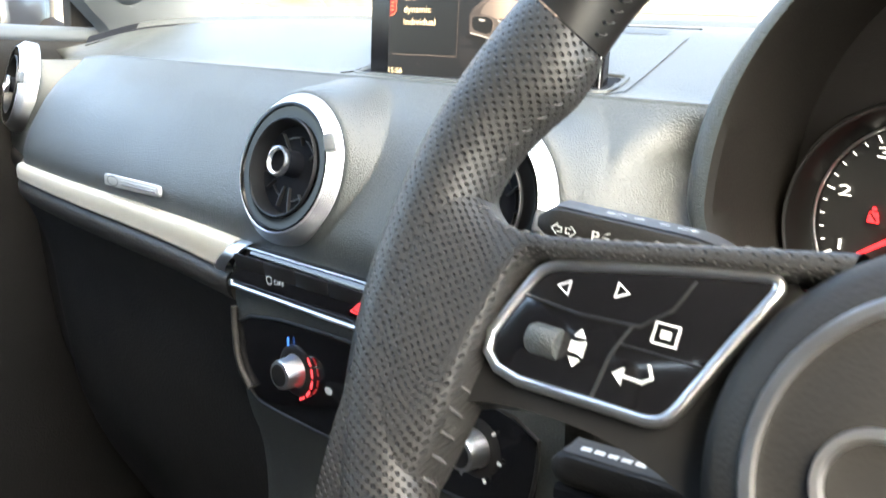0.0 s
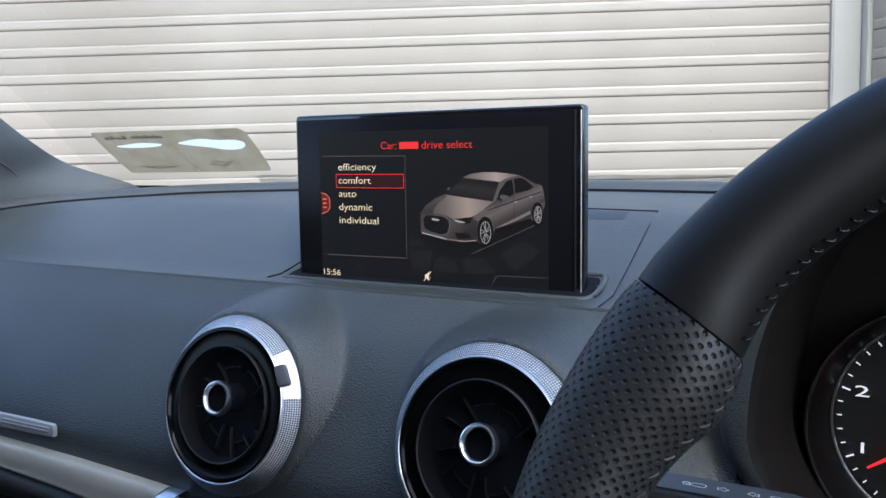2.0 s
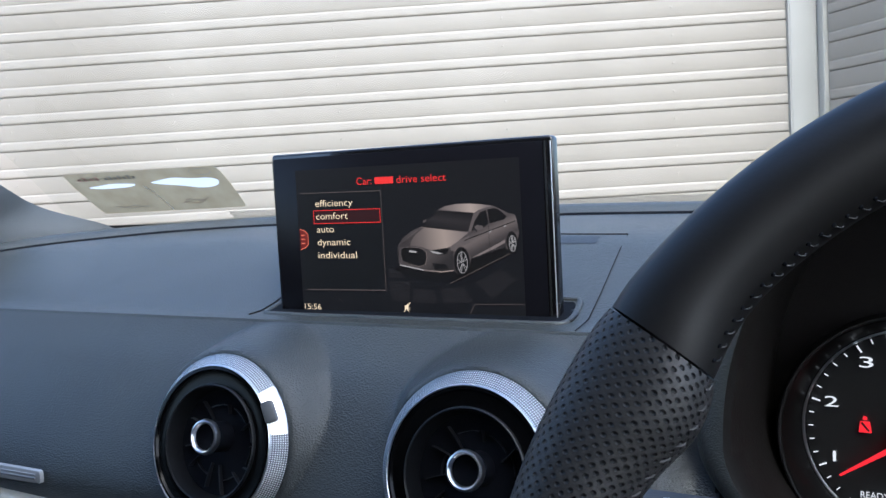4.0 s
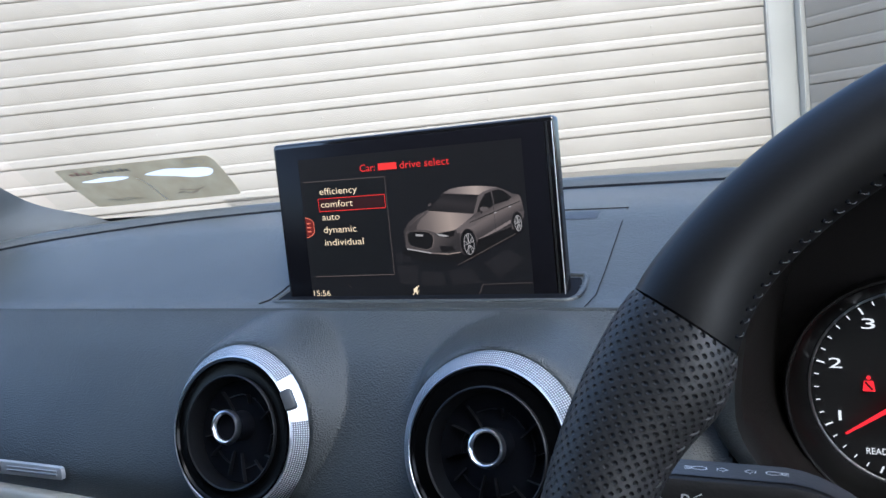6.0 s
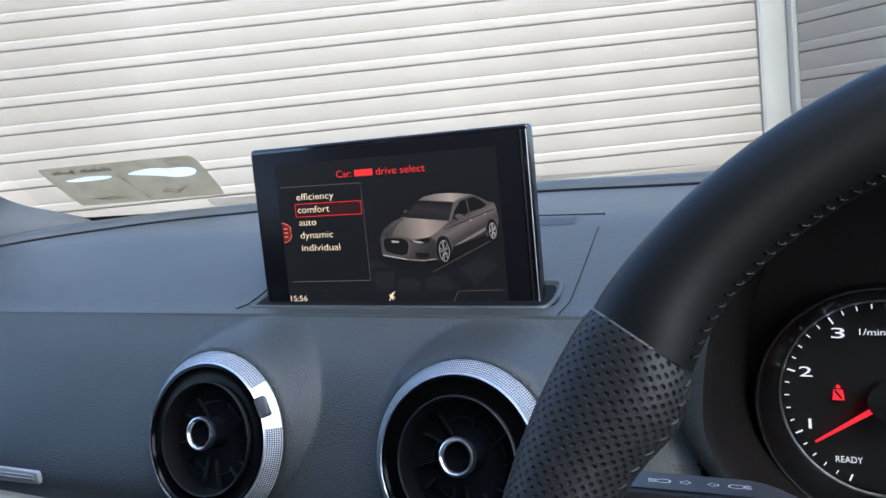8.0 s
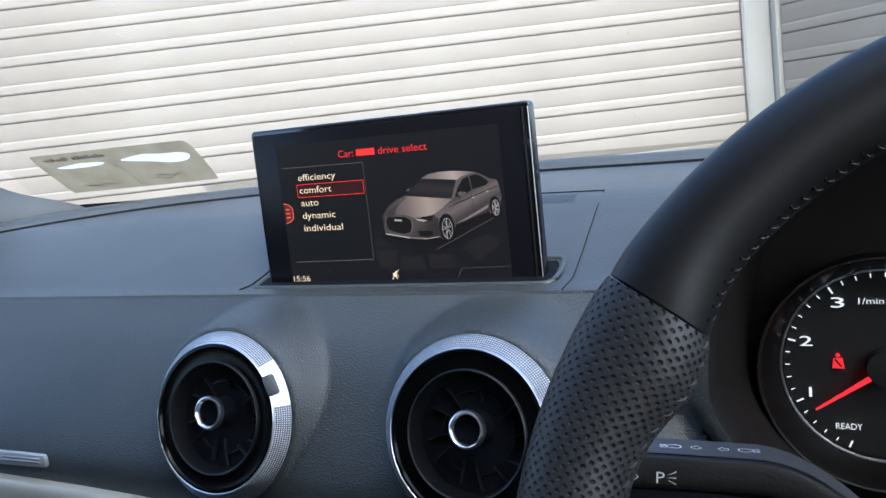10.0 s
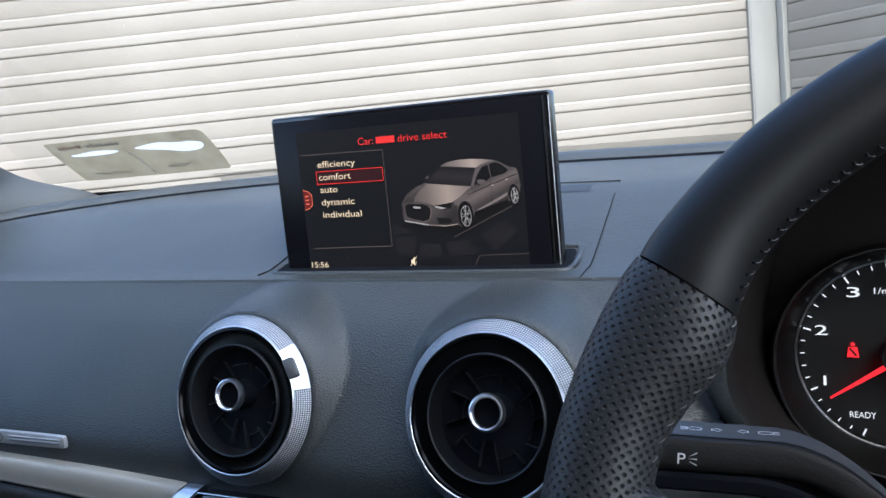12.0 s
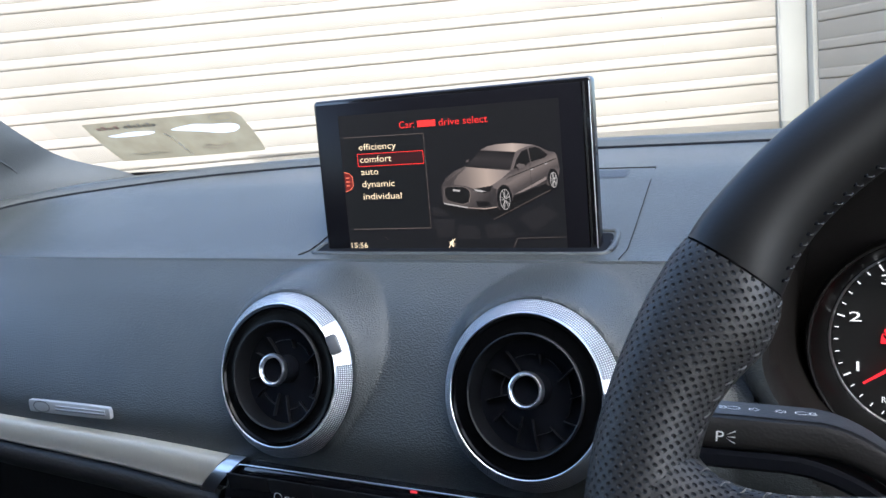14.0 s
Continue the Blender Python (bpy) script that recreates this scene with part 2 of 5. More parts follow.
SEAT = material("black_cabin_cloth", (0.035, 0.034, 0.033), 0.9)
vary_colour(SEAT, 150, (0.028, 0.027, 0.026), (0.042, 0.041, 0.040))
PAINT = material("dark_car_paint", (0.05, 0.055, 0.065), 0.25, 0.4, 0.5, 1.0)

GLASS = bpy.data.materials.new("windscreen_glass")
GLASS.use_nodes = True
gn = GLASS.node_tree.nodes
gn.clear()
g_out, g_mix, g_tr, g_gl, g_fr = (gn.new("ShaderNode" + k) for k in ("OutputMaterial", "MixShader", "BsdfTransparent", "BsdfGlossy", "Fresnel"))
g_tr.inputs[0].default_value = (0.93, 0.95, 0.94, 1)
g_gl.inputs["Roughness"].default_value = 0.01
g_fr.inputs[0].default_value = 1.25
link(GLASS, g_fr.outputs[0], g_mix.inputs[0]), link(GLASS, g_tr.outputs[0], g_mix.inputs[1])
link(GLASS, g_gl.outputs[0], g_mix.inputs[2]), link(GLASS, g_mix.outputs[0], g_out.inputs[0])

BOARD = material("cream_white_cladding", (0.275, 0.244, 0.203), 0.42)
vary_colour(BOARD, 1.3, (0.250, 0.220, 0.181), (0.300, 0.268, 0.225), 6)
vary_rough(BOARD, 6, 0.36, 0.55)
TRIM_WHITE = material("white_corner_trim", (0.27, 0.255, 0.225), 0.5)
vary_colour(TRIM_WHITE, 3, (0.25, 0.238, 0.208), (0.29, 0.275, 0.242))
ASPHALT = material("grey_asphalt", (0.10, 0.10, 0.10), 0.9)
vary_colour(ASPHALT, 3, (0.08, 0.08, 0.078), (0.12, 0.117, 0.112), 10)


# ---- mesh helpers ----
def thing(name, m=None, label="", category="", group="", kind=""):
    ob = new(name)
    ob.empty_display_size = 0.02
    if m is not None:
        ob.matrix_world = m
    return tagged(ob, label, category, group, kind)


def part(name, bm, mat, parent=None, label="", smooth=True):
    me = bpy.data.meshes.new(name)
    bm.normal_update()
    bm.to_mesh(me)
    bm.free()
    me.materials.append(mat)
    if smooth:
        me.shade_smooth()
        me.set_sharp_from_angle(angle=radians(38))
    ob = new(name, me)
    ob.parent = parent
    return tagged(ob, label)


def sheet(rows, closed=False, uv=None):
    """A bmesh from rows of points; uv: a matching function of (i, j)."""
    bm = bmesh.new()
    grid = [[bm.verts.new(p) for p in row] for row in rows]
    layer = bm.loops.layers.uv.new("uv") if uv else None
    n = len(rows[0])
    for i in range(len(rows) - 1):
        for j in range(n if closed else n - 1):
            k = (j + 1) % n
            f = bm.faces.new((grid[i][j], grid[i + 1][j], grid[i + 1][k], grid[i][k]))
            if uv:
                for loop, (a, b) in zip(f.loops, ((i, j), (i + 1, j), (i + 1, j + 1), (i, j + 1))):
                    loop[layer].uv = uv(a, b)
    return bm


def lathe(profile, steps=72, start=0.0, sweep=360.0):
    """Turned about z. Uv in metres round and along."""
    full = sweep >= 359.9
    rows = []
    for r, z in profile:
        rows.append([(r * math.cos(radians(start + sweep * j / steps)), r * math.sin(radians(start + sweep * j / steps)), z) for j in range(steps if full else steps + 1)])
    along = [0.0]
    for (r0, z0), (r1, z1) in zip(profile, profile[1:]):
        along.append(along[-1] + math.hypot(r1 - r0, z1 - z0))
    r_mid = max(p[0] for p in profile)
    bm = sheet(rows, full, lambda i, j: (radians(sweep) * j / steps * r_mid, along[i]))
    bmesh.ops.recalc_face_normals(bm, faces=bm.faces)
    return bm


def tube(points, radius, closed=False, sides=10):
    """A round bar along points, with capped ends."""
    pts = [Vector(p) for p in points]
    n = len(pts)
    rows = []
    ref = None
    for i, p in enumerate(pts):
        a = pts[(i - 1) % n] if closed or i else p
        b = pts[(i + 1) % n] if closed or i < n - 1 else p
        t = (b - a).normalized()
        if ref is None:
            ref = t.orthogonal().normalized()
        ref = (ref - t * ref.dot(t)).normalized()
        side = t.cross(ref)
        r = radius(i / max(1, n - 1)) if callable(radius) else radius
        rows.append([p + r * (math.cos(k) * ref + math.sin(k) * side) for k in (2 * math.pi * q / sides for q in range(sides))])
    if closed:
        rows.append(rows[0])
    bm = sheet(rows, True)
    if closed:
        bmesh.ops.remove_doubles(bm, verts=bm.verts, dist=1e-7)
    else:
        bm.verts.ensure_lookup_table()
        bm.faces.new(bm.verts[:sides]), bm.faces.new(bm.verts[-sides:])
    bmesh.ops.recalc_face_normals(bm, faces=bm.faces)
    return bm


def box(sx, sy, sz, at=(0, 0, 0), bevel=0.0, segments=2):
    bm = bmesh.new()
    bmesh.ops.create_cube(bm, size=1, matrix=Matrix.Translation(at) @ Matrix.Diagonal((sx, sy, sz, 1)))
    if bevel:
        bmesh.ops.bevel(bm, geom=bm.edges[:], offset=bevel, segments=segments, profile=0.5, affect="EDGES")
    return bm


def slab(outline, low, high, bevel=0.0, segments=2, uv=False):
    """An outline in x, y raised from z low to high."""
    bm = bmesh.new()
    bottom = bm.faces.new([bm.verts.new((x, y, low)) for x, y in outline])
    got = bmesh.ops.extrude_face_region(bm, geom=[bottom])
    top = [v for v in got["geom"] if isinstance(v, bmesh.types.BMVert)]
    bmesh.ops.translate(bm, verts=top, vec=(0, 0, high - low))
    bmesh.ops.recalc_face_normals(bm, faces=bm.faces)
    if bevel:
        edges = [e for e in bm.edges if all(abs(v.co.z - high) < 1e-6 for v in e.verts)]
        bmesh.ops.bevel(bm, geom=edges, offset=bevel, segments=segments, profile=0.5, affect="EDGES")
    if uv:
        layer = bm.loops.layers.uv.new("uv")
        for f in bm.faces:
            for loop in f.loops:
                loop[layer].uv = (loop.vert.co.x, loop.vert.co.y + loop.vert.co.z)
    return bm


def smooth_loop(points, times=2, closed=True):
    """Rounds the corners of an outline."""
    pts = [tuple(p) for p in points]
    for _ in range(times):
        out = []
        m = len(pts)
        for i in range(m if closed else m - 1):
            a, b = pts[i], pts[(i + 1) % m]
            out.append(tuple(0.75 * p + 0.25 * q for p, q in zip(a, b)))
            out.append(tuple(0.25 * p + 0.75 * q for p, q in zip(a, b)))
        pts = out if closed else [pts[0], *out, pts[-1]]
    return pts


def curve(keys, v):
    """A smooth curve through keys (v, value)."""
    if v <= keys[0][0]:
        return keys[0][1]
    for i, ((v0, a), (v1, b)) in enumerate(zip(keys, keys[1:])):
        if v <= v1:
            s0 = (b - keys[i - 1][1]) / (v1 - keys[i - 1][0]) if i else (b - a) / (v1 - v0)
            s1 = (keys[i + 2][1] - a) / (keys[i + 2][0] - v0) if i + 2 < len(keys) else (b - a) / (v1 - v0)
            t, d = (v - v0) / (v1 - v0), v1 - v0
            return (2 * t**3 - 3 * t**2 + 1) * a + (t**3 - 2 * t**2 + t) * d * s0 + (3 * t**2 - 2 * t**3) * b + (t**3 - t**2) * d * s1
    return keys[-1][1]


def step(a, b, v):
    t = min(1.0, max(0.0, (v - a) / (b - a)))
    return t * t * (3 - 2 * t)


def letters(text, x0, x1, z, height, parent, mat, name="lettering", y=0.0, m=None, thin=0.0):
    """Built-in letters as a flat mesh from x0 to x1, baseline z, facing -y (or in the xy plane of m)."""
    font = bpy.data.curves.new("text", "FONT")
    font.body, font.size, font.resolution_u, font.offset = text, 1.0, 3, -thin
    ob = bpy.data.objects.new("text", font)
    me = bpy.data.meshes.new_from_object(ob)
    bpy.data.objects.remove(ob)
    xs = [v.co.x for v in me.vertices]
    lo, hi = min(xs), max(xs)
    k = (x1 - x0) / (hi - lo)
    for v in me.vertices:
        if m is None:
            v.co = (x0 + (v.co.x - lo) * k, y, z + v.co.y * height / 0.72)
        else:
            v.co = m @ Vector((x0 + (v.co.x - lo) * k, z + v.co.y * height / 0.72, 0))
    me.materials.append(mat)
    out = new(name, me)
    out.parent = parent
    return out


def flat(points, y=0.0, m=None):
    """A flat shape in x, z facing -y, or in the xy plane of m."""
    bm = bmesh.new()
    bm.faces.new([bm.verts.new(m @ Vector((a, b, 0)) if m else (a, y, b)) for a, b in points])
    return bm


def join(*parts):
    out = bmesh.new()
    for bm in parts:
        me = bpy.data.meshes.new("tmp")
        bm.to_mesh(me)
        bm.free()
        out.from_mesh(me)
        bpy.data.meshes.remove(me)
    return out


def ring2d(pts, width):
    """A flat band along a closed outline: outer and inner loops as quads in xy."""
    n = len(pts)
    cx, cy = sum(p[0] for p in pts) / n, sum(p[1] for p in pts) / n
    inner = []
    for x, y in pts:
        d = math.hypot(x - cx, y - cy)
        inner.append((x - (x - cx) / d * width, y - (y - cy) / d * width))
    return pts, inner


def outline_flat(pts, width, y=0.0, m=None):
    a, b = ring2d(pts, width)
    bm = bmesh.new()
    put = (lambda p: m @ Vector((p[0], p[1], 0))) if m else (lambda p: (p[0], y, p[1]))
    va, vb = [bm.verts.new(put(p)) for p in a], [bm.verts.new(put(p)) for p in b]
    n = len(a)
    for i in range(n):
        bm.faces.new((va[i], va[(i + 1) % n], vb[(i + 1) % n], vb[i]))
    return bm


# ---- dashboard ----
VENTS = {"left": (-0.0742, -0.087, 0.9402), "right": (0.0862, -0.087, 0.9402), "door": (-0.630, -0.024, 0.958)}
TOP_KEYS = [(-0.028, 0.9995), (-0.010, 0.9996), (0.0, 1.0012), (0.02, 1.0080), (0.06, 1.0225), (0.104, 1.0370), (0.2, 1.0400), (0.28, 1.0402)]
FRONT_KEYS = [(0.868, -0.0895), (0.885, -0.0945), (0.91, -0.0945), (0.945, -0.077), (0.975, -0.055), (0.992, -0.036), (1.0, -0.028)]


EDGE_LIFT = [(-0.68, -0.024), (-0.62, -0.016), (-0.57, -0.010), (-0.50, -0.0045), (-0.42, -0.0005), (-0.30, 0.0015), (0.0, 0.0035), (0.1, 0.0025), (0.3, 0.001)]


def far_edge(x):
    """The far edge of the top pad, curling back towards both doors."""
    return 0.272 - 0.16 * min(1.4, max(0.0, (-0.25 - x) / 0.33)) ** 1.5 - 0.10 * max(0.0, (x - 0.3) / 0.3) ** 3


def recede(x):
    return 0.025 * (max(0.0, -0.3 - x) / 0.28) ** 2 + 0.03 * step(-0.485, -0.585, x)


def sag(x):
    """Drop of the lower edge towards the door."""
    return 0.0125 * min(1.2, max(0.0, (-0.2 - x) / 0.3)) ** 1.3


def top_z(x, y):
    return curve(TOP_KEYS, y) - 0.012 * step(-0.4, -0.64, x) * (1 - step(0.02, 0.09, y)) + curve(EDGE_LIFT, x) * step(0.0, 0.10, y)


def front_point(x, z):
    y = curve(FRONT_KEYS, z) + recede(x) + 0.036 * step(0.145, 0.185, x) * step(1.0, 0.965, z)
    z -= 0.012 * step(-0.4, -0.64, x) * step(0.95, 1.0, z)
    for vx, vy, vz in VENTS.values():
        dx, dz = x - vx, z - vz
        d = math.hypot(dx, dz)
        upward = max(0.0, dz) / max(d, 1e-6)
        inner, outer = 0.0506, 0.0555 + 0.0105 * step(-0.5, 0.3, dz / max(d, 1e-6)) - 0.006 * upward ** 4
        f = (1 - step(inner, outer, d)) * step(-0.55, 0.15, (0.6 * dx + 0.8 * dz) / max(d, 1e-6))
        y += (min(y, vy - 0.0035 + 0.249 * dz) - y) * f
    return y, z


def in_hood(x, z, grow):
    """Whether a place lies behind the opening of the instrument hood."""
    dx, dz = abs(x - 0.351) / (0.151 + grow), (z - 0.955) / ((0.148 if z > 0.955 else 0.08) + grow)
    return dx ** 2.15 + abs(dz) ** 2.15 < 1


dashboard = thing("dashboard", None, "dark grey soft-grained plastic car dashboard with round vent housings", "dashboard")
xs = [-0.675 + 0.002 * i for i in range(678)]
zs = [0.868 + 0.0016 * i for i in range(84)]
rows = []
for x in xs:
    rows.append([(x, *front_point(x, min(z, 1.0))) for z in zs])
bm = sheet(rows)
gone = []
for f in bm.faces:
    c = f.calc_center_median()
    if in_hood(c.x, c.z, 0.012) or any(math.hypot(c.x - vx, c.z - vz) < 0.046 for vx, vy, vz in VENTS.values()):
        gone.append(f)
bmesh.ops.delete(bm, geom=gone, context="FACES")
part("fascia", bm, PAD, dashboard)

rows = []
for x in xs:
    y0, y1 = -0.0285 + recede(x), far_edge(x)
    line = [(x, y0 - 0.0006, front_point(x, 1.0)[1] - 0.002), (x, y0 - 0.0004, top_z(x, -0.028) + 0.0006)]
    for i in range(41):
        y = y0 + (y1 - y0) * i / 40
        line.append((x, y, top_z(x, y - recede(x) * (1 - i / 40)) + 0.0012))
    rows.append(line)
bm = sheet(rows)
gone = [f for f in bm.faces if f.calc_center_median().y < 0.045 and in_hood(f.calc_center_median().x, f.calc_center_median().z, 0.012)]
bmesh.ops.delete(bm, geom=gone, context="FACES")
part("top_pad", bm, PAD, dashboard)
# raised lip towards the windscreen
rows, out = [], []
for x in xs:
    y = far_edge(x)
    if y < 0.06:
        continue
    z = top_z(x, y)
    slope = (far_edge(x + 0.001) - far_edge(x - 0.001)) / 0.002
    nx, ny = -slope / math.hypot(slope, 1), 1 / math.hypot(slope, 1)
    out.append((nx, ny))
    rows.append([(x + a * nx, y + a * ny, z + b) for a, b in ((-0.0032, -0.0006), (-0.0008, -0.0030), (0.0006, -0.0010), (0.0010, 0.0024), (0.0016, 0.0034))])
part("lip_face", sheet(rows), LIP, dashboard, "dark rubber lip")
def lip_rows(first, last):
    """Rolled lip behind the seam, over a stretch of the top's far edge."""
    strip = []
    for (x, y, z), (nx, ny) in list(zip((r[4] for r in rows), out))[first:last]:
        back = 0.8 * (0.272 - far_edge(x))
        strip.append([(x + a * nx, y + a * ny, z + b) for a, b in ((0.0, 0.0), (0.0015, 0.0016), (0.006, 0.0052), (0.010, 0.0066), (0.016, 0.0070), (0.026 + back, 0.0055), (0.05 + back, -0.02))])
    return strip


ends = sum(1 for r in rows if r[4][0] < -0.600)
part("defroster_lip", sheet(lip_rows(ends, None)), PAD, dashboard)
# dark strip added as the shadow line of the gap by the door
part("door_gap_shade", sheet(lip_rows(0, ends + 1)), LIP, dashboard, "dark strip painted as the shadowed gap at the door end")


def on_top(x, y, up=0.0018):
    return (x, y, top_z(x, y) + up)


# joints of the centre cover and its loudspeaker grille
part("panel_joint", tube([on_top(-0.1135 + 0.0105 * t, -0.026 + 0.11 * t, 0.0014) for t in (0.1, 0.2, 0.3, 0.4, 0.5, 0.6, 0.7, 0.8, 0.9, 1)], 0.0006), MATT, dashboard)
part("panel_joint", tube([on_top(0.1175 - 0.011 * t, -0.027 + 0.130 * t, 0.0015) for t in (0, 0.2, 0.4, 0.6, 0.8, 1)], 0.0003), MATT, dashboard)
part("panel_joint", tube([on_top(0.1062 - 0.2 * t, 0.1035 + 0.004 * t, 0.0012) for t in (0, 0.2, 0.4, 0.6, 0.8, 1)], 0.0006), MATT, dashboard)
bm = sheet([[on_top(-0.09 + 0.006 * i, 0.086 + 0.003 * j, 0.0015) for j in range(5)] for i in range(31)])
part("speaker_grille", bm, GRILLE_CLOTH, dashboard)

# silver trim strip, narrowing towards the door
trim = thing("trim_strip", None, "champagne silver metal trim strip along the dashboard", "trim strip")
rows = []
for i in range(61):
    x = -0.514 + 0.3795 * i / 60
    k = (x + 0.43) / 0.31
    top, low = 0.902 - 0.017 * k - sag(x), 0.886 - 0.024 * k - sag(x)
    e = 1 - math.sqrt(max(0.0, 1 - (1 - min(1.0, (x + 0.514) / 0.010)) ** 2))
    top, low = top - 0.45 * e * (top - low), low + 0.45 * e * (top - low)
    y = -0.099 + recede(x) + 0.003 * e
    prof = [(0.012, low - 0.001), (0.0, low), (-0.0036, low + 0.06 * (top - low)), (-0.0046, low + 0.16 * (top - low)), (-0.0042, low + 0.22 * (top - low)), (-0.0046, low + 0.6 * (top - low)), (-0.0030, low + 0.94 * (top - low)), (0.0, top), (0.014, top + 0.002)]
    rows.append([(x + 1.0 * (b - 0.873) * step(-0.25, -0.14, x), y + a, b) for a, b in smooth_loop(prof, 2, False)])
part("strip", sheet(rows), SILVER, trim)
rows = []
for i in range(6):
    x = -0.1340 + 0.0125 * i / 5
    prof = [(0.012, 0.8595), (-0.001, 0.8605), (-0.0052, 0.865), (-0.0068, 0.8725), (-0.0052, 0.880), (-0.001, 0.8855), (0.014, 0.8875)]
    rows.append([(x + 1.0 * (b - 0.873), -0.099 + a, b) for a, b in smooth_loop(prof, 2, False)])
part("end_cap", sheet(rows), CHROME, trim, "bright metal end cap")

# gloss black switch bar
bar = thing("switch_bar", None, "gloss black switch bar with red hazard button", "switch panel")
rows = []
for i in range(41):
    x = -0.121 + 0.25 * i / 40
    e = 1 - step(-0.121, -0.105, x)
    top = 0.884 - 0.012 * e
    prof = [(-0.090, top + 0.001), (-0.098, top), (-0.1005, top - 0.0015), (-0.1030, 0.5 * (top + 0.860)), (-0.1050, 0.8605), (-0.1040, 0.8585), (-0.09, 0.858)]
    rows.append([(x, a, b) for a, b in smooth_loop(prof, 1, False)])
part("body", sheet(rows), GLOSS, bar)
part("edge_line", tube([(-0.121, -0.102, 0.868), (-0.117, -0.101, 0.878), (-0.109, -0.1005, 0.8835), (-0.06, -0.1005, 0.8838), (0.03, -0.1005, 0.8838), (0.128, -0.1005, 0.8838)], 0.0006), CHROME, bar)
lean = Matrix.Rotation(math.atan2(0.0045, 0.022), 4, "X")
for i in range(7):
    x = -0.105 + 0.0325 * i
    plate = part("button", box(0.0319, 0.0012, 0.0175, (0, 0, 0), 0.0004), SATIN_BLACK, bar)
    plate.matrix_local = Matrix.Translation((x + 0.004, -0.1031, 0.8705)) @ lean
part("silver_line", tube([(-0.1215, -0.1045, 0.8572), (-0.118, -0.1055, 0.8565), (0.0, -0.1055, 0.8562), (0.13, -0.1055, 0.8562)], 0.0015), CHROME, bar)
part("line_end", lathe([(0.0, 0.0024), (0.0018, 0.0018), (0.0024, 0.0), (0.0018, -0.0018), (0.0, -0.0024)], 20), CHROME, bar).matrix_local = Matrix.Translation((-0.1212, -0.1045, 0.8572))
part("hazard_triangle", outline_flat([(0.0015, 0.8655), (0.017, 0.8640), (0.0135, 0.8755)], 0.0022, -0.1052), HAZARD, bar)
part("hazard_triangle", flat([(0.0055, 0.8670), (0.0145, 0.8662), (0.0125, 0.8725)], -0.1052), HAZARD, bar)
letters("OFF", -0.0725, -0.0615, 0.8665, 0.0032, bar, PRINT, y=-0.1052)
part("symbol", outline_flat([(-0.0775 + 0.0032 * math.cos(a), 0.8680 + 0.0032 * math.sin(a)) for a in (k * math.pi / 8 for k in range(16))], 0.0006, -0.1052), PRINT, bar)
letters("OFF", 0.0668, 0.0768, 0.8650, 0.0032, bar, PRINT, y=-0.1052)
part("symbol", box(0.006, 0.0004, 0.0028, (0.0615, -0.1052, 0.868)), PRINT, bar)
# glowing dash that paints in the hazard button's red reflection on the top edge
part("indicator", box(0.004, 0.0008, 0.0012, (0.0165, -0.1008, 0.8825)), HAZARD, bar)

# climate panel with three turning knobs
climate = thing("climate_panel", None, "gloss black climate control panel with silver knobs", "climate control")
pts = smooth_loop([(-0.126, 0.842), (-0.124, 0.80), (-0.108, 0.778), (-0.09, 0.772), (0.13, 0.772), (0.14, 0.80), (0.14, 0.842)], 2)
bm = slab(pts, 0.0, 0.012, 0.0015)
TO_FRONT = Matrix.Rotation(radians(90), 4, "X")
bmesh.ops.transform(bm, matrix=Matrix.Translation((0, -0.086, 0)) @ TO_FRONT, verts=bm.verts)
part("face", bm, GLOSS, climate)
part("bezel", tube([(x, -0.0975, z) for x, z in pts], 0.0012, True), SATIN_BLACK, climate)
part("side_accent", tube([(x, -0.099, z) for x, z in ((-0.1262, 0.838), (-0.1250, 0.82), (-0.1225, 0.803), (-0.117, 0.792), (-0.107, 0.782))], 0.0026), BROWN, climate)
for k, x in enumerate((-0.0575, 0.0205, 0.0985)):
    m = Matrix.Translation((x, -0.098, 0.809)) @ TO_FRONT @ Matrix.Scale(0.9, 4)
    knob = part("knob", lathe([(0.0, 0.0165), (0.0088, 0.0165), (0.0104, 0.0158), (0.0112, 0.0140), (0.0118, 0.004), (0.0130, 0.001), (0.0130, -0.004)], 40), CHROME, climate, "satin silver turning knob")
    knob.matrix_local = m
    ring = part("collar", lathe([(0.0130, 0.002), (0.0165, 0.0022), (0.0195, 0.0005), (0.0195, -0.003)], 40), SATIN_BLACK, climate)
    ring.matrix_local = m
    part("cap", lathe([(0.0, 0.0168), (0.0080, 0.0168), (0.0084, 0.0163)], 32), SATIN_BLACK, knob)
    if k == 0:
        for i in range(5):
            a = radians(-62 + 24 * i)
            part("red_mark", box(0.0016, 0.0006, 0.0052, (0, 0, 0)), HAZARD, climate).matrix_local = Matrix.Translation((x + 0.0188 * math.cos(a), -0.1003, 0.809 + 0.0188 * math.sin(a))) @ Matrix.Rotation(-a, 4, "Y")
        part("blue_mark", box(0.0016, 0.0006, 0.006, (x - 0.006, -0.1003, 0.828)), glowing("cold_blue", (0.05, 0.2, 0.9), 0.4), climate)
    else:
        for i in range(9):
            a = radians(200 - 55 * i * 0.95)
            part("mark", box(0.0028, 0.0005, 0.0018), PRINT, climate).matrix_local = Matrix.Translation((x + 0.0188 * math.cos(a), -0.1003, 0.809 + 0.0188 * math.sin(a))) @ Matrix.Rotation(-a, 4, "Y")
    if k == 1:
        letters("AC", x - 0.0048, x + 0.0048, 0.8065, 0.005, climate, PRINT, y=-0.1152)
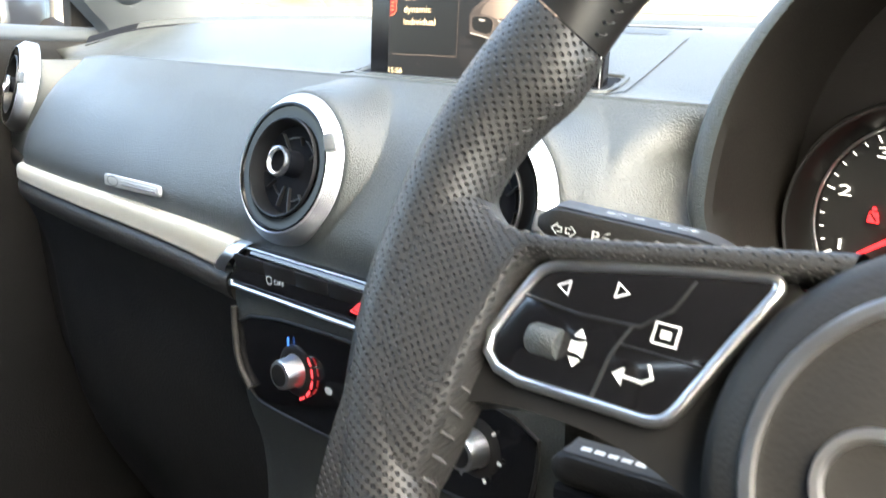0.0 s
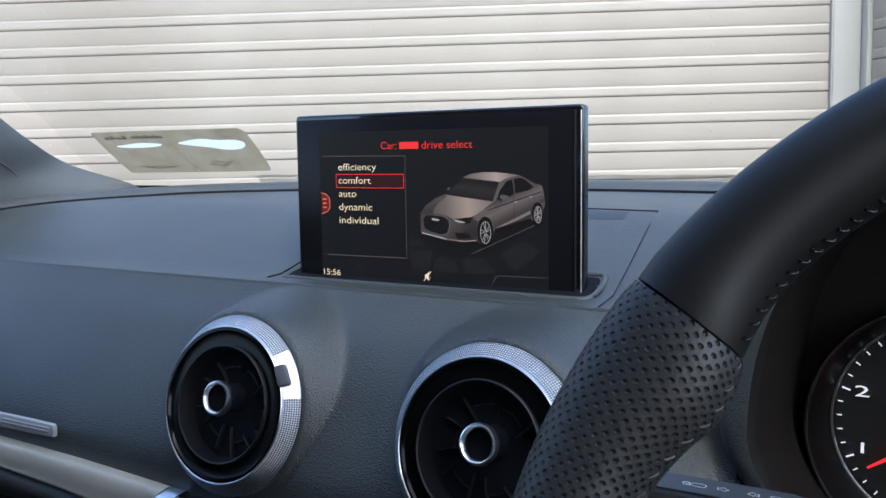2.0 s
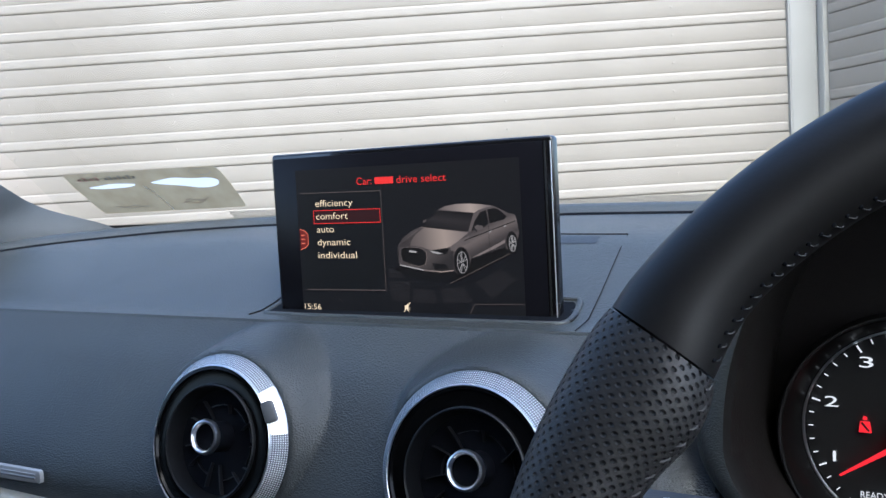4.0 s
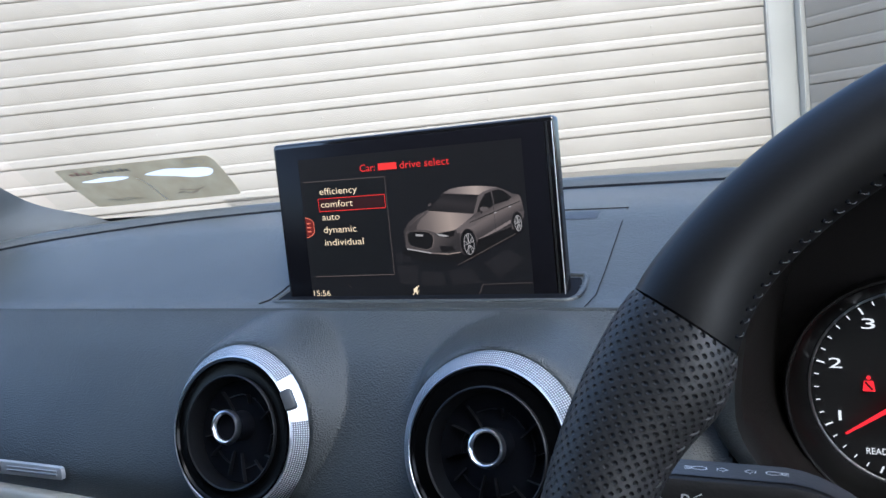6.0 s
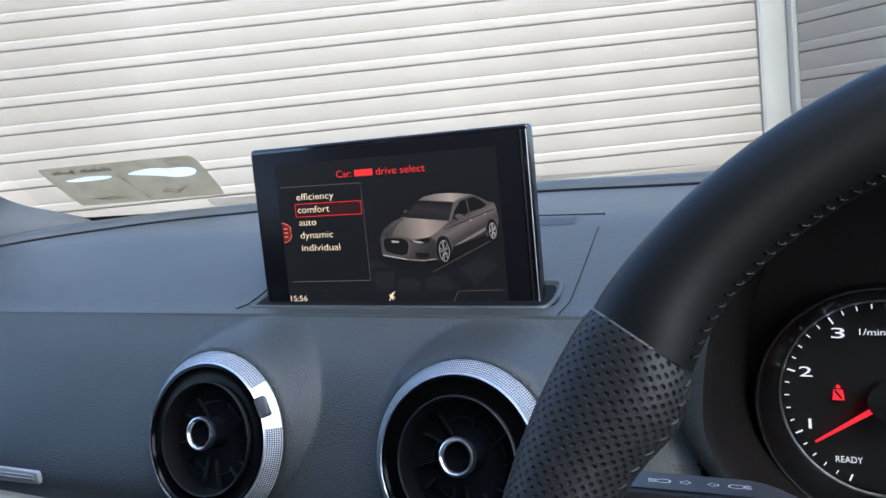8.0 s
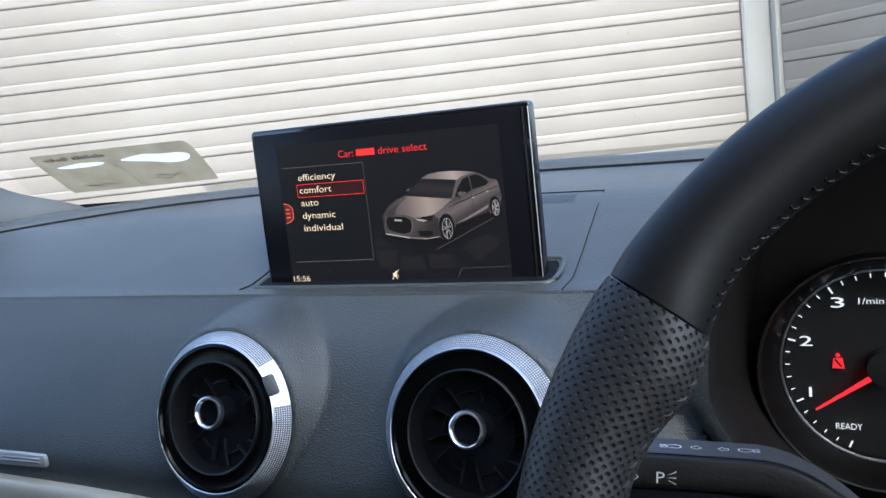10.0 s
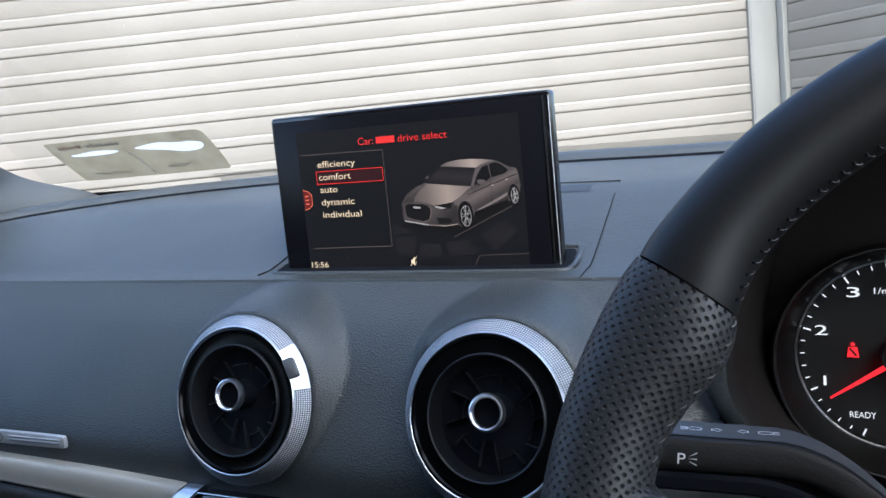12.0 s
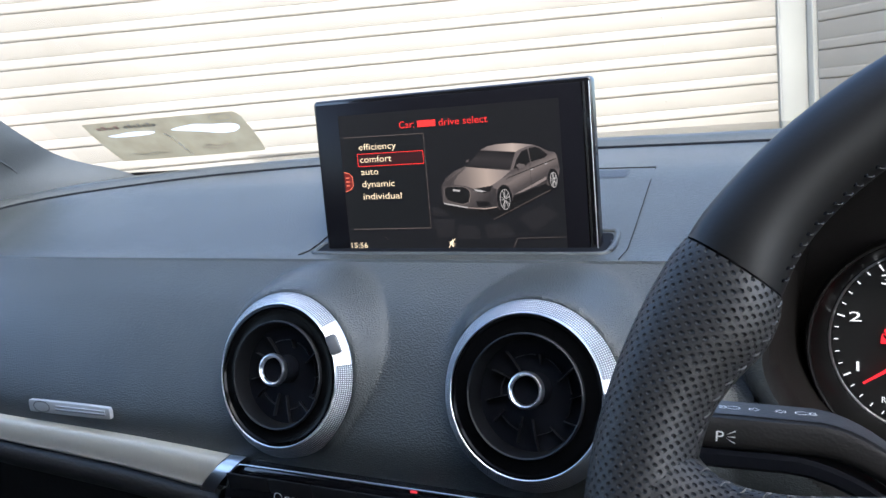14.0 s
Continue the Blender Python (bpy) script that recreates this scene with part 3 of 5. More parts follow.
part("symbol", flat(smooth_loop([(-0.028, 0.802), (-0.021, 0.802), (-0.021, 0.807), (-0.028, 0.807)]), -0.0985), PRINT, climate)

# lower dashboard, glovebox and centre console
lower = thing("lower_dashboard", None, "dark plastic lower dashboard with closed glovebox lid", "dashboard")
rows = []
for i in range(41):
    x = -0.66 + 0.53 * i / 40
    k = (x + 0.43) / 0.31
    z0 = 0.886 - 0.024 * k + 0.002 - sag(x)
    y = -0.097 + recede(x)
    prof = [(y, z0), (y - 0.004, z0 - 0.012), (y + 0.004, z0 - 0.03), (y + 0.022, z0 - 0.07), (y + 0.03, 0.74), (y + 0.05, 0.62), (y + 0.12, 0.50)]
    rows.append([(x, a, b) for a, b in smooth_loop(prof, 2, False)])
part("glovebox_lid", sheet(rows), PAD_LOW, lower)
rows = []
for i in range(41):
    x = -0.60 + 0.47 * i / 40
    k = (x + 0.43) / 0.31
    z0 = 0.886 - 0.024 * k + 0.001 - sag(x)
    y = -0.099 + recede(x)
    prof = [(y + 0.004, z0), (y - 0.0025, z0 - 0.003), (y - 0.0045, z0 - 0.010), (y - 0.001, z0 - 0.020), (y + 0.010, z0 - 0.027), (y + 0.03, z0 - 0.03)]
    rows.append([(x, a, b) for a, b in smooth_loop(prof, 2, False)])
part("lower_lip", sheet(rows), BROWN, lower, "dark brown-grey plastic lip under the trim")
rows = []
for i in range(31):
    x = -0.145 + 0.30 * i / 30
    prof = [(-0.08, 0.857), (-0.098, 0.8555), (-0.0985, 0.848), (-0.092, 0.77), (-0.07, 0.72), (-0.07, 0.62), (-0.03, 0.5)]
    rows.append([(x, a + 0.02 * (1 - step(-0.145, -0.128, x)), b) for a, b in smooth_loop(prof, 2, False)])
part("centre_panel", sheet(rows), PAD, lower)
part("knee_panel", sheet([[(0.155 + 0.02 * i, y, z) for y, z in ((-0.05, 0.90), (-0.07, 0.86), (-0.06, 0.72), (0.02, 0.5))] for i in range(26)]), PAD_LOW, lower)
console = thing("centre_console", None, "black plastic centre console between the seats", "console")
part("body", box(0.22, 0.75, 0.28, (0.0, -0.46, 0.46), 0.03, 3), PAD_LOW, console)
part("side_rail", tube([(-0.112, -0.10, 0.66), (-0.114, -0.2, 0.635), (-0.114, -0.35, 0.612), (-0.112, -0.55, 0.60)], 0.008), SATIN_BLACK, console)

# badge on the passenger side, kept plain
badge = thing("badge_plate", None, "small brushed silver badge plate on the dashboard fascia", "badge")
pl = smooth_loop([(-0.3055, 0.9005), (-0.303, 0.9000), (-0.224, 0.9010), (-0.2215, 0.9020), (-0.2215, 0.9090), (-0.224, 0.9100), (-0.303, 0.9095), (-0.3055, 0.9085)], 1)
bm = slab(pl, 0.0, 0.003, 0.0008)
bmesh.ops.transform(bm, matrix=Matrix.Translation((0, -0.0965, 0)) @ TO_FRONT, verts=bm.verts)
part("plate", bm, BADGE, badge)
part("groove", tube([(-0.276, -0.0993, 0.9040), (-0.226, -0.0993, 0.9046)], 0.0009), BADGE_DIM, badge)
part("ridge", tube([(-0.276, -0.0993, 0.9066), (-0.226, -0.0993, 0.9070)], 0.0006), BADGE, badge)
part("emblem", outline_flat([(-0.291 + 0.009 * math.cos(a), 0.9050 + 0.0045 * math.sin(a)) for a in (k * math.pi / 10 for k in range(20))], 0.0012, -0.0998), BADGE_DIM, badge)


# ---- round air vents ----
# vanes in the bowl: angle, inner and outer radius in millimetres; arcs join some of them
VANES = [(120, 11.5, 26), (149, 11.0, 25), (187, 12.5, 25), (214, 17.0, 25), (253, 12.5, 26), (279, 12.5, 29), (309, 19.0, 30), (330, 22.0, 30), (2, 22.0, 29), (31, 17.0, 28.5), (75, 17.0, 22)]
ARCS = [(152, 186, 17), (217, 250, 20), (282, 306, 21), (333, 360, 22.5), (5, 28, 22.5), (84, 116, 21), (36, 68, 21)]


def air_vent(name, at, tilt, yaw, turn, lean, label):
    m = Matrix.Translation(at) @ Matrix.Rotation(radians(yaw), 4, "Z") @ Matrix.Rotation(radians(90 - tilt), 4, "X")
    v = thing(name, m, label, "air vent", "round dashboard vents")
    gap = 32
    aim = Matrix.Translation((*lean, 0))
    cone = [(0.0500, -0.008), (0.0499, 0.0034), (0.0492, 0.0044), (0.0438, 0.0098), (0.0431, 0.0104)]
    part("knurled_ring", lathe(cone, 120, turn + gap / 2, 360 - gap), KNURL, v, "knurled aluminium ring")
    part("smooth_segment", lathe(cone, 12, turn - gap / 2, gap), CHROME, v, "plain polished ring segment")
    part("chrome_edge", lathe([(0.0433, 0.0098), (0.0431, 0.0110), (0.0427, 0.0114), (0.0422, 0.0110)], 96), CHROME, v)
    part("collar", lathe([(0.0425, 0.0104), (0.0420, 0.0112), (0.0408, 0.0113), (0.0402, 0.0106), (0.0398, 0.0101), (0.0370, 0.0098), (0.0340, 0.0098), (0.0322, 0.0098)], 96), COLLAR, v, "gloss black collar")
    part("funnel", lathe([(0.0328, 0.0102), (0.0325, 0.0118), (0.0320, 0.0122), (0.0313, 0.0117), (0.0306, 0.0085), (0.0300, 0.0045), (0.0296, 0.0010), (0.0292, -0.0020), (0.0280, -0.0045)], 96), BOWL, v)
    # floor set shallow; its near-black colour stands in for the bowl's unlit depth
    part("bowl_floor", lathe([(0.0292, 0.0016), (0.0200, 0.0008), (0.0, 0.0006)], 60), LIP, v)
    for deg, r0, r1 in VANES:
        a = radians(deg)
        rows = []
        for j in range(7):
            r = (r0 + (r1 - r0) * j / 6) / 1000
            bend = a + 0.10 * (j / 6 - 0.5)
            rows.append([(r * math.cos(bend + q), r * math.sin(bend + q), z + 0.0015 * j / 6) for q, z in ((-0.0003 / r, -0.0010), (-0.00022 / r, 0.0030), (0.00022 / r, 0.0030), (0.0003 / r, -0.0010))])
        part("vane", sheet(rows), VANE, v)
    for a0, a1, r in ARCS:
        r /= 1000
        part("vane_arc", lathe([(r + 0.0003, -0.0010), (r + 0.0002, 0.0026), (r - 0.0002, 0.0026), (r - 0.0003, -0.0010)], 12, a0, a1 - a0), VANE, v)
    part("hub_floor", lathe([(0.0080, 0.0160), (0.0078, 0.0125), (0.0060, 0.0120), (0.0, 0.0122)], 40), LIP, v).matrix_local = aim
    part("hub_stem", lathe([(0.0088, -0.004), (0.0084, 0.004), (0.0086, 0.0150), (0.0080, 0.0150)], 40), LIP, v).matrix_local = aim
    part("hub_ring", lathe([(0.0072, 0.0148), (0.0075, 0.0163), (0.0084, 0.0171), (0.0093, 0.0167), (0.0098, 0.0150), (0.0095, 0.0132)], 48), CHROME, v, "polished chrome hub ring").matrix_local = aim
    tab = part("slider_tab", box(0.0066, 0.0118, 0.0075, (0, 0, 0), 0.0014), TAB, v, "dark grey slider tab")
    tab.matrix_local = Matrix.Rotation(radians(turn), 4, "Z") @ Matrix.Translation((0.0442, 0, 0.0090)) @ Matrix.Rotation(radians(24), 4, "Y")
    return v


air_vent("air_vent", VENTS["left"], 14, 0, 27, (0.0004, 0.0034), "round dashboard air vent with knurled aluminium ring and chrome hub")
air_vent("air_vent", VENTS["right"], 14, 0, -2, (0.0028, 0.0034), "round dashboard air vent with knurled aluminium ring and chrome hub")
air_vent("air_vent", VENTS["door"], 12, -14, 14, (0.0, 0.0), "round air vent at the door end of the dashboard")

# ---- pop-up display ----
display = thing("infotainment_display", None, "pop-up black display showing a menu and a silver car", "display")
def round_rect(x0, z0, x1, z1, r):
    out = []
    for cx, cz, a0 in ((x1 - r, z1 - r, 0), (x0 + r, z1 - r, 90), (x0 + r, z0 + r, 180), (x1 - r, z0 + r, 270)):
        out += [(cx + r * math.cos(radians(a0 + 18 * k)), cz + r * math.sin(radians(a0 + 18 * k))) for k in range(6)]
    return out


body = slab(round_rect(-0.0985, 0.985, 0.0985, 1.1035, 0.003), -0.0058, 0.0, 0.0014, 3)
bmesh.ops.transform(body, matrix=Matrix.Translation((0, 0.0005, 0)) @ TO_FRONT, verts=body.verts)
part("housing", body, GLOSS, display)
glass = slab(round_rect(-0.0962, 0.988, 0.0925, 1.1005, 0.0012), 0.0, 0.0006, 0.0003)
bmesh.ops.transform(glass, matrix=TO_FRONT, verts=glass.verts)
part("front_glass", glass, GLASS_BLACK, display, "glossy black glass front")
part("edge_strip", box(0.0010, 0.0008, 0.108, (0.0940, -0.0006, 1.0465), 0.0003), SATIN_BLACK, display)
part("edge_strip", box(0.0004, 0.0008, 0.108, (0.0974, -0.0006, 1.0465), 0.0001), BADGE, display, "thin bright edge line")
Y = -0.0008
picture = part("screen_area", flat([(-0.0785, 1.0000), (0.0785, 1.0000), (0.0785, 1.0925), (-0.0785, 1.0925)], Y), DISPLAY, display, smooth=False)
Y1, Y2, Y3, Y4 = Y - 0.00012, Y - 0.00024, Y - 0.00036, Y - 0.00048


def shape(name, points, y, mat):
    return part(name, flat(points, y), mat, picture, smooth=False)


def stroke(name, a, b, width, y, mat):
    (x0, z0), (x1, z1) = a, b
    d = math.hypot(x1 - x0, z1 - z0)
    nx, nz = -(z1 - z0) / d * width / 2, (x1 - x0) / d * width / 2
    return shape(name, [(x0 - nx, z0 - nz), (x1 - nx, z1 - nz), (x1 + nx, z1 + nz), (x0 + nx, z0 + nz)], y, mat)


# floor tiles behind the car
for pts in ([(-0.012, 1.022), (0.004, 1.022), (0.002, 1.010), (-0.010, 1.010)], [(0.006, 1.018), (0.020, 1.017), (0.022, 1.009), (0.004, 1.009)],
            [(0.024, 1.018), (0.040, 1.019), (0.046, 1.010), (0.026, 1.009)], [(-0.012, 1.030), (-0.004, 1.030), (0.000, 1.024), (-0.012, 1.024)],
            [(0.048, 1.022), (0.064, 1.030), (0.074, 1.024), (0.058, 1.012)]):
    shape("floor_tile", pts, Y1, UI_TILE)
shape("menu_panel", [(-0.0755, 1.0145), (-0.0140, 1.0165), (-0.0140, 1.0775), (-0.0755, 1.0775)], Y1, UI_DARK)
stroke("panel_line", (-0.0755, 1.0778), (-0.0140, 1.0774), 0.0005, Y2, UI_LINE)
stroke("panel_line", (-0.0140, 1.0774), (-0.0140, 1.0165), 0.0004, Y2, UI_LINE)
stroke("panel_line", (-0.0740, 1.0160), (-0.0140, 1.0164), 0.0006, Y2, UI_LINE)
stroke("status_line", (-0.050, 1.0108), (-0.047, 1.0085), 0.0003, Y2, UI_LINE)
stroke("status_line", (-0.047, 1.0085), (0.0435, 1.0035), 0.0003, Y2, UI_TILE)
stroke("status_line", (0.0430, 1.0030), (0.0465, 1.0092), 0.0004, Y2, UI_LINE)
stroke("status_line", (0.0465, 1.0092), (0.0780, 1.0098), 0.0003, Y2, UI_LINE)
stroke("title_line", (-0.0755, 1.0812), (0.0700, 1.0812), 0.0003, Y1, UI_TILE)
shape("selection_fill", [(-0.0655, 1.0583), (-0.0153, 1.0583), (-0.0153, 1.0665), (-0.0655, 1.0665)], Y2, UI_BOX)
for a, b in (((-0.0655, 1.0583), (-0.0153, 1.0583)), ((-0.0153, 1.0583), (-0.0153, 1.0665)), ((-0.0153, 1.0665), (-0.0655, 1.0665)), ((-0.0655, 1.0665), (-0.0655, 1.0583))):
    stroke("selection_frame", a, b, 0.0004, Y3, UI_RED)
shape("menu_tab", [(-0.0775, 1.0418), (-0.0735, 1.0430), (-0.0711, 1.0452), (-0.0711, 1.0516), (-0.0735, 1.0538), (-0.0775, 1.0550)], Y2, glowing("tab_red", (0.16, 0.008, 0.006), 0.8))
TAB_EDGE = glowing("tab_edge", (0.95, 0.22, 0.12), 0.7)
for a, b in (((-0.0775, 1.0418), (-0.0735, 1.0430)), ((-0.0735, 1.0430), (-0.0711, 1.0452)), ((-0.0711, 1.0452), (-0.0711, 1.0516)), ((-0.0711, 1.0516), (-0.0735, 1.0538)), ((-0.0735, 1.0538), (-0.0775, 1.0550))):
    stroke("tab_edge", a, b, 0.0005, Y3, TAB_EDGE)
for i in range(3):
    stroke("tab_bar", (-0.0765, 1.0458 + 0.0026 * i), (-0.0736, 1.0458 + 0.0026 * i), 0.0008, Y3, TAB_EDGE)
for word, x1, z in (("efficiency", -0.0350, 1.0690), ("comfort", -0.0392, 1.0608), ("auto", -0.0503, 1.0526), ("dynamic", -0.0385, 1.0444), ("individual", -0.0340, 1.0362)):
    letters(word, -0.0637, x1, z, 0.0044, picture, UI_TEXT, y=Y3, thin=0.004)
letters("Car:", -0.0312, -0.0200, 1.0815, 0.0046, picture, UI_RED, y=Y3, thin=0.003)
letters("drive select", -0.0022, 0.0318, 1.0815, 0.0046, picture, UI_RED, y=Y3, thin=0.003)
shape("title_bar", [(-0.0178, 1.0815), (-0.0045, 1.0815), (-0.0045, 1.0856), (-0.0178, 1.0856)], Y3, UI_RED)
letters("15:56", -0.0772, -0.0640, 1.0032, 0.0038, picture, UI_TEXT, y=Y3, thin=0.004)
shape("mute_symbol", [(-0.0012, 1.0052), (0.0000, 1.0052), (0.0014, 1.0034), (0.0014, 1.0092), (0.0000, 1.0074), (-0.0012, 1.0074)], Y3, UI_TEXT)
stroke("mute_symbol", (-0.0018, 1.0034), (0.0030, 1.0094), 0.0005, Y4, UI_TEXT)
stroke("mute_symbol", (0.0021, 1.0044), (0.0024, 1.0064), 0.0005, Y3, UI_DIM)

# pictured saloon car, nose to the viewer's lower left
shape("car_shadow", [(-0.0070, 1.0294), (0.0071, 1.0241), (0.0236, 1.0239), (0.0383, 1.0231), (0.0516, 1.0292), (0.0716, 1.0383), (0.0683, 1.0419), (0.0447, 1.0344), (-0.0029, 1.0328)], Y1, CAR_DARK)
shape("car_body", [(-0.0043, 1.0433), (-0.0023, 1.0456), (-0.0002, 1.0483), (0.0064, 1.0525), (0.0136, 1.0551), (0.0164, 1.0564), (0.0213, 1.0607), (0.0262, 1.0651), (0.0302, 1.0667), (0.0375, 1.0677), (0.0459, 1.0677), (0.0541, 1.0670), (0.0610, 1.0660), (0.0644, 1.0647), (0.0706, 1.0615), (0.0739, 1.0610), (0.0753, 1.0594), (0.0760, 1.0553), (0.0767, 1.0507), (0.0761, 1.0481), (0.0745, 1.0430), (0.0699, 1.0407), (0.0683, 1.0414), (0.0613, 1.0393), (0.0453, 1.0344), (0.0439, 1.0302), (0.0396, 1.0269), (0.0360, 1.0268), (0.0339, 1.0289), (0.0262, 1.0277), (0.0149, 1.0281), (0.0048, 1.0301), (-0.0029, 1.0322), (-0.0044, 1.0372)], Y2, CAR_SILVER)
shape("car_bonnet", [(-0.0013, 1.0437), (0.0017, 1.0478), (0.0135, 1.0548), (0.0284, 1.0530), (0.0449, 1.0510), (0.0379, 1.0461), (0.0320, 1.0427), (0.0243, 1.0418), (0.0180, 1.0411), (0.0130, 1.0428), (0.0060, 1.0436)], Y3, CAR_LIGHT)
shape("car_bonnet_shade", [(-0.0013, 1.0437), (0.0017, 1.0478), (0.0133, 1.0546), (0.0150, 1.0542), (0.0089, 1.0500), (0.0058, 1.0463), (0.0051, 1.0436)], Y4, CAR_MID)
stroke("car_crease", (0.0006, 1.0463), (0.0112, 1.0532), 0.0004, Y4 - 0.0001, CAR_LIGHT)
shape("car_roof", [(0.0259, 1.0648), (0.0302, 1.0667), (0.0375, 1.0677), (0.0459, 1.0677), (0.0541, 1.0670), (0.0613, 1.0659), (0.0564, 1.0650), (0.0522, 1.0639), (0.0492, 1.0623), (0.0386, 1.0634)], Y3, CAR_ROOF)
shape("car_side", [(0.0453, 1.0512), (0.0584, 1.0553), (0.0702, 1.0595), (0.0745, 1.0606), (0.0760, 1.0553), (0.0762, 1.0510), (0.0725, 1.0516), (0.0701, 1.0492), (0.0683, 1.0430), (0.0614, 1.0407), (0.0459, 1.0357), (0.0451, 1.0387), (0.0428, 1.0419), (0.0392, 1.0427), (0.0350, 1.0399), (0.0323, 1.0427), (0.0379, 1.0463)], Y3, CAR_SIDE)
shape("car_rail", [(0.0490, 1.0621), (0.0524, 1.0639), (0.0566, 1.0651), (0.0615, 1.0659), (0.0646, 1.0646), (0.0707, 1.0614), (0.0702, 1.0597), (0.0653, 1.0637), (0.0621, 1.0648), (0.0573, 1.0641), (0.0528, 1.0625), (0.0491, 1.0575), (0.0465, 1.0516), (0.0448, 1.0513)], Y4, CAR_MID)
shape("car_windscreen", [(0.0256, 1.0643), (0.0485, 1.0621), (0.0446, 1.0516), (0.0140, 1.0548)], Y4, CAR_SCREEN)
shape("car_window", [(0.0469, 1.0519), (0.0493, 1.0575), (0.0530, 1.0623), (0.0568, 1.0637), (0.0581, 1.0559), (0.0548, 1.0538)], Y4 - 0.00006, CAR_DARK)
shape("car_window", [(0.0577, 1.0639), (0.0621, 1.0646), (0.0648, 1.0636), (0.0697, 1.0597), (0.0676, 1.0580), (0.0587, 1.0560)], Y4 - 0.00006, CAR_DARK)
stroke("car_shoulder_shade", (0.0415, 1.0463), (0.0749, 1.0572), 0.0005, Y4, CAR_DARK)
shape("car_sill_light", [(0.0460, 1.0363), (0.0567, 1.0413), (0.0680, 1.0467), (0.0679, 1.0448), (0.0614, 1.0417), (0.0519, 1.0379)], Y4, CAR_LIGHT)
shape("car_sill_shade", [(0.0459, 1.0357), (0.0683, 1.0428), (0.0685, 1.0413), (0.0454, 1.0342)], Y4, CAR_DARK)
shape("car_flank", [(0.0320, 1.0426), (0.0379, 1.0461), (0.0452, 1.0493), (0.0457, 1.0450), (0.0414, 1.0438), (0.0378, 1.0433), (0.0346, 1.0405), (0.0328, 1.0405)], Y4, CAR_MID)
shape("car_front", [(-0.0027, 1.0428), (0.0054, 1.0434), (0.0130, 1.0426), (0.0183, 1.0409), (0.0319, 1.0425), (0.0341, 1.0405), (0.0341, 1.0291), (0.0262, 1.0279), (0.0137, 1.0284), (-0.0039, 1.0328)], Y3 - 0.00004, CAR_FRONT)
grille = smooth_loop([(-0.0019, 1.0426), (0.0054, 1.0431), (0.0133, 1.0423), (0.0173, 1.0387), (0.0145, 1.0301), (-0.0002, 1.0333), (-0.0021, 1.0372)], 1)
shape("car_grille", grille, Y4, CAR_DARK)
part("grille_frame", outline_flat(grille, 0.0005, Y4 - 0.0001), CAR_LIGHT, picture, smooth=False)
shape("car_emblem", [(0.0043, 1.0411), (0.0094, 1.0404), (0.0093, 1.0393), (0.0042, 1.0397)], Y4 - 0.0001, CAR_WHEEL)
shape("car_headlight", [(0.0177, 1.0405), (0.0315, 1.0425), (0.0303, 1.0390), (0.0260, 1.0379), (0.0204, 1.0389)], Y4, CAR_DARK)
shape("car_headlight_line", [(0.0185, 1.0407), (0.0242, 1.0398), (0.0274, 1.0388), (0.0241, 1.0385), (0.0204, 1.0392)], Y4 - 0.0001, CAR_WHEEL)
stroke("car_headlight_line", (0.0182, 1.0408), (0.0312, 1.0425), 0.0004, Y4 - 0.0001, CAR_LIGHT)
shape("car_intake", [(0.0197, 1.0331), (0.0286, 1.0325), (0.0307, 1.0300), (0.0213, 1.0294)], Y4, CAR_DARK)
stroke("car_bumper_line", (-0.0029, 1.0321), (0.0137, 1.0290), 0.0008, Y4, CAR_WHEEL)
stroke("car_bumper_line", (0.0137, 1.0290), (0.0256, 1.0280), 0.0008, Y4, CAR_LIGHT)
stroke("car_bumper_line", (0.0256, 1.0280), (0.0339, 1.0289), 0.0006, Y4, CAR_LIGHT)
shape("car_mirror", [(0.0490, 1.0545), (0.0508, 1.0553), (0.0544, 1.0547), (0.0548, 1.0530), (0.0510, 1.0520), (0.0496, 1.0507)], Y4 - 0.0001, CAR_MID)
shape("car_mirror", [(0.0492, 1.0533), (0.0508, 1.0522), (0.0498, 1.0507)], Y4 - 0.00015, CAR_DARK)
shape("car_mirror", [(0.0147, 1.0586), (0.0173, 1.0594), (0.0168, 1.0578), (0.0149, 1.0572)], Y4, CAR_MID)
stroke("car_handle", (0.0580, 1.0511), (0.0596, 1.0515), 0.0007, Y4 - 0.0001, CAR_WHEEL)
stroke("car_handle", (0.0675, 1.0541), (0.0689, 1.0545), 0.0007, Y4 - 0.0001, CAR_WHEEL)
stroke("door_gap", (0.0579, 1.0553), (0.0581, 1.0407), 0.0002, Y4 - 0.0001, CAR_DARK)
for cx, cz, rx, rz in ((0.0399, 1.0336, 0.0040, 0.0073), (0.0725, 1.0445, 0.0026, 0.0053)):
    ell = [(math.cos(k * math.pi / 14), math.sin(k * math.pi / 14)) for k in range(28)]
    shape("car_arch", [(cx - 0.0003 + rx * 1.30 * a, cz + 0.0006 + rz * 1.16 * b) for a, b in ell], Y4 - 0.00003, CAR_DARK)
    shape("car_tyre", [(cx + rx * 1.12 * a, cz + rz * 1.08 * b) for a, b in ell], Y4 - 0.00006, CAR_DARK)
    part("car_rim", outline_flat([(cx + rx * 0.88 * a, cz + rz * 0.88 * b) for a, b in ell], 0.0004, Y4 - 0.0001), CAR_WHEEL, picture, smooth=False)
    for k in range(10):
        a = k * math.pi / 5 + 0.2 + 0.12 * (-1) ** k
        stroke("car_spoke", (cx + 0.1 * rx * math.cos(a), cz + 0.1 * rz * math.sin(a)), (cx + 0.86 * rx * math.cos(a), cz + 0.86 * rz * math.sin(a)), 0.0004, Y4 - 0.0001, CAR_WHEEL)
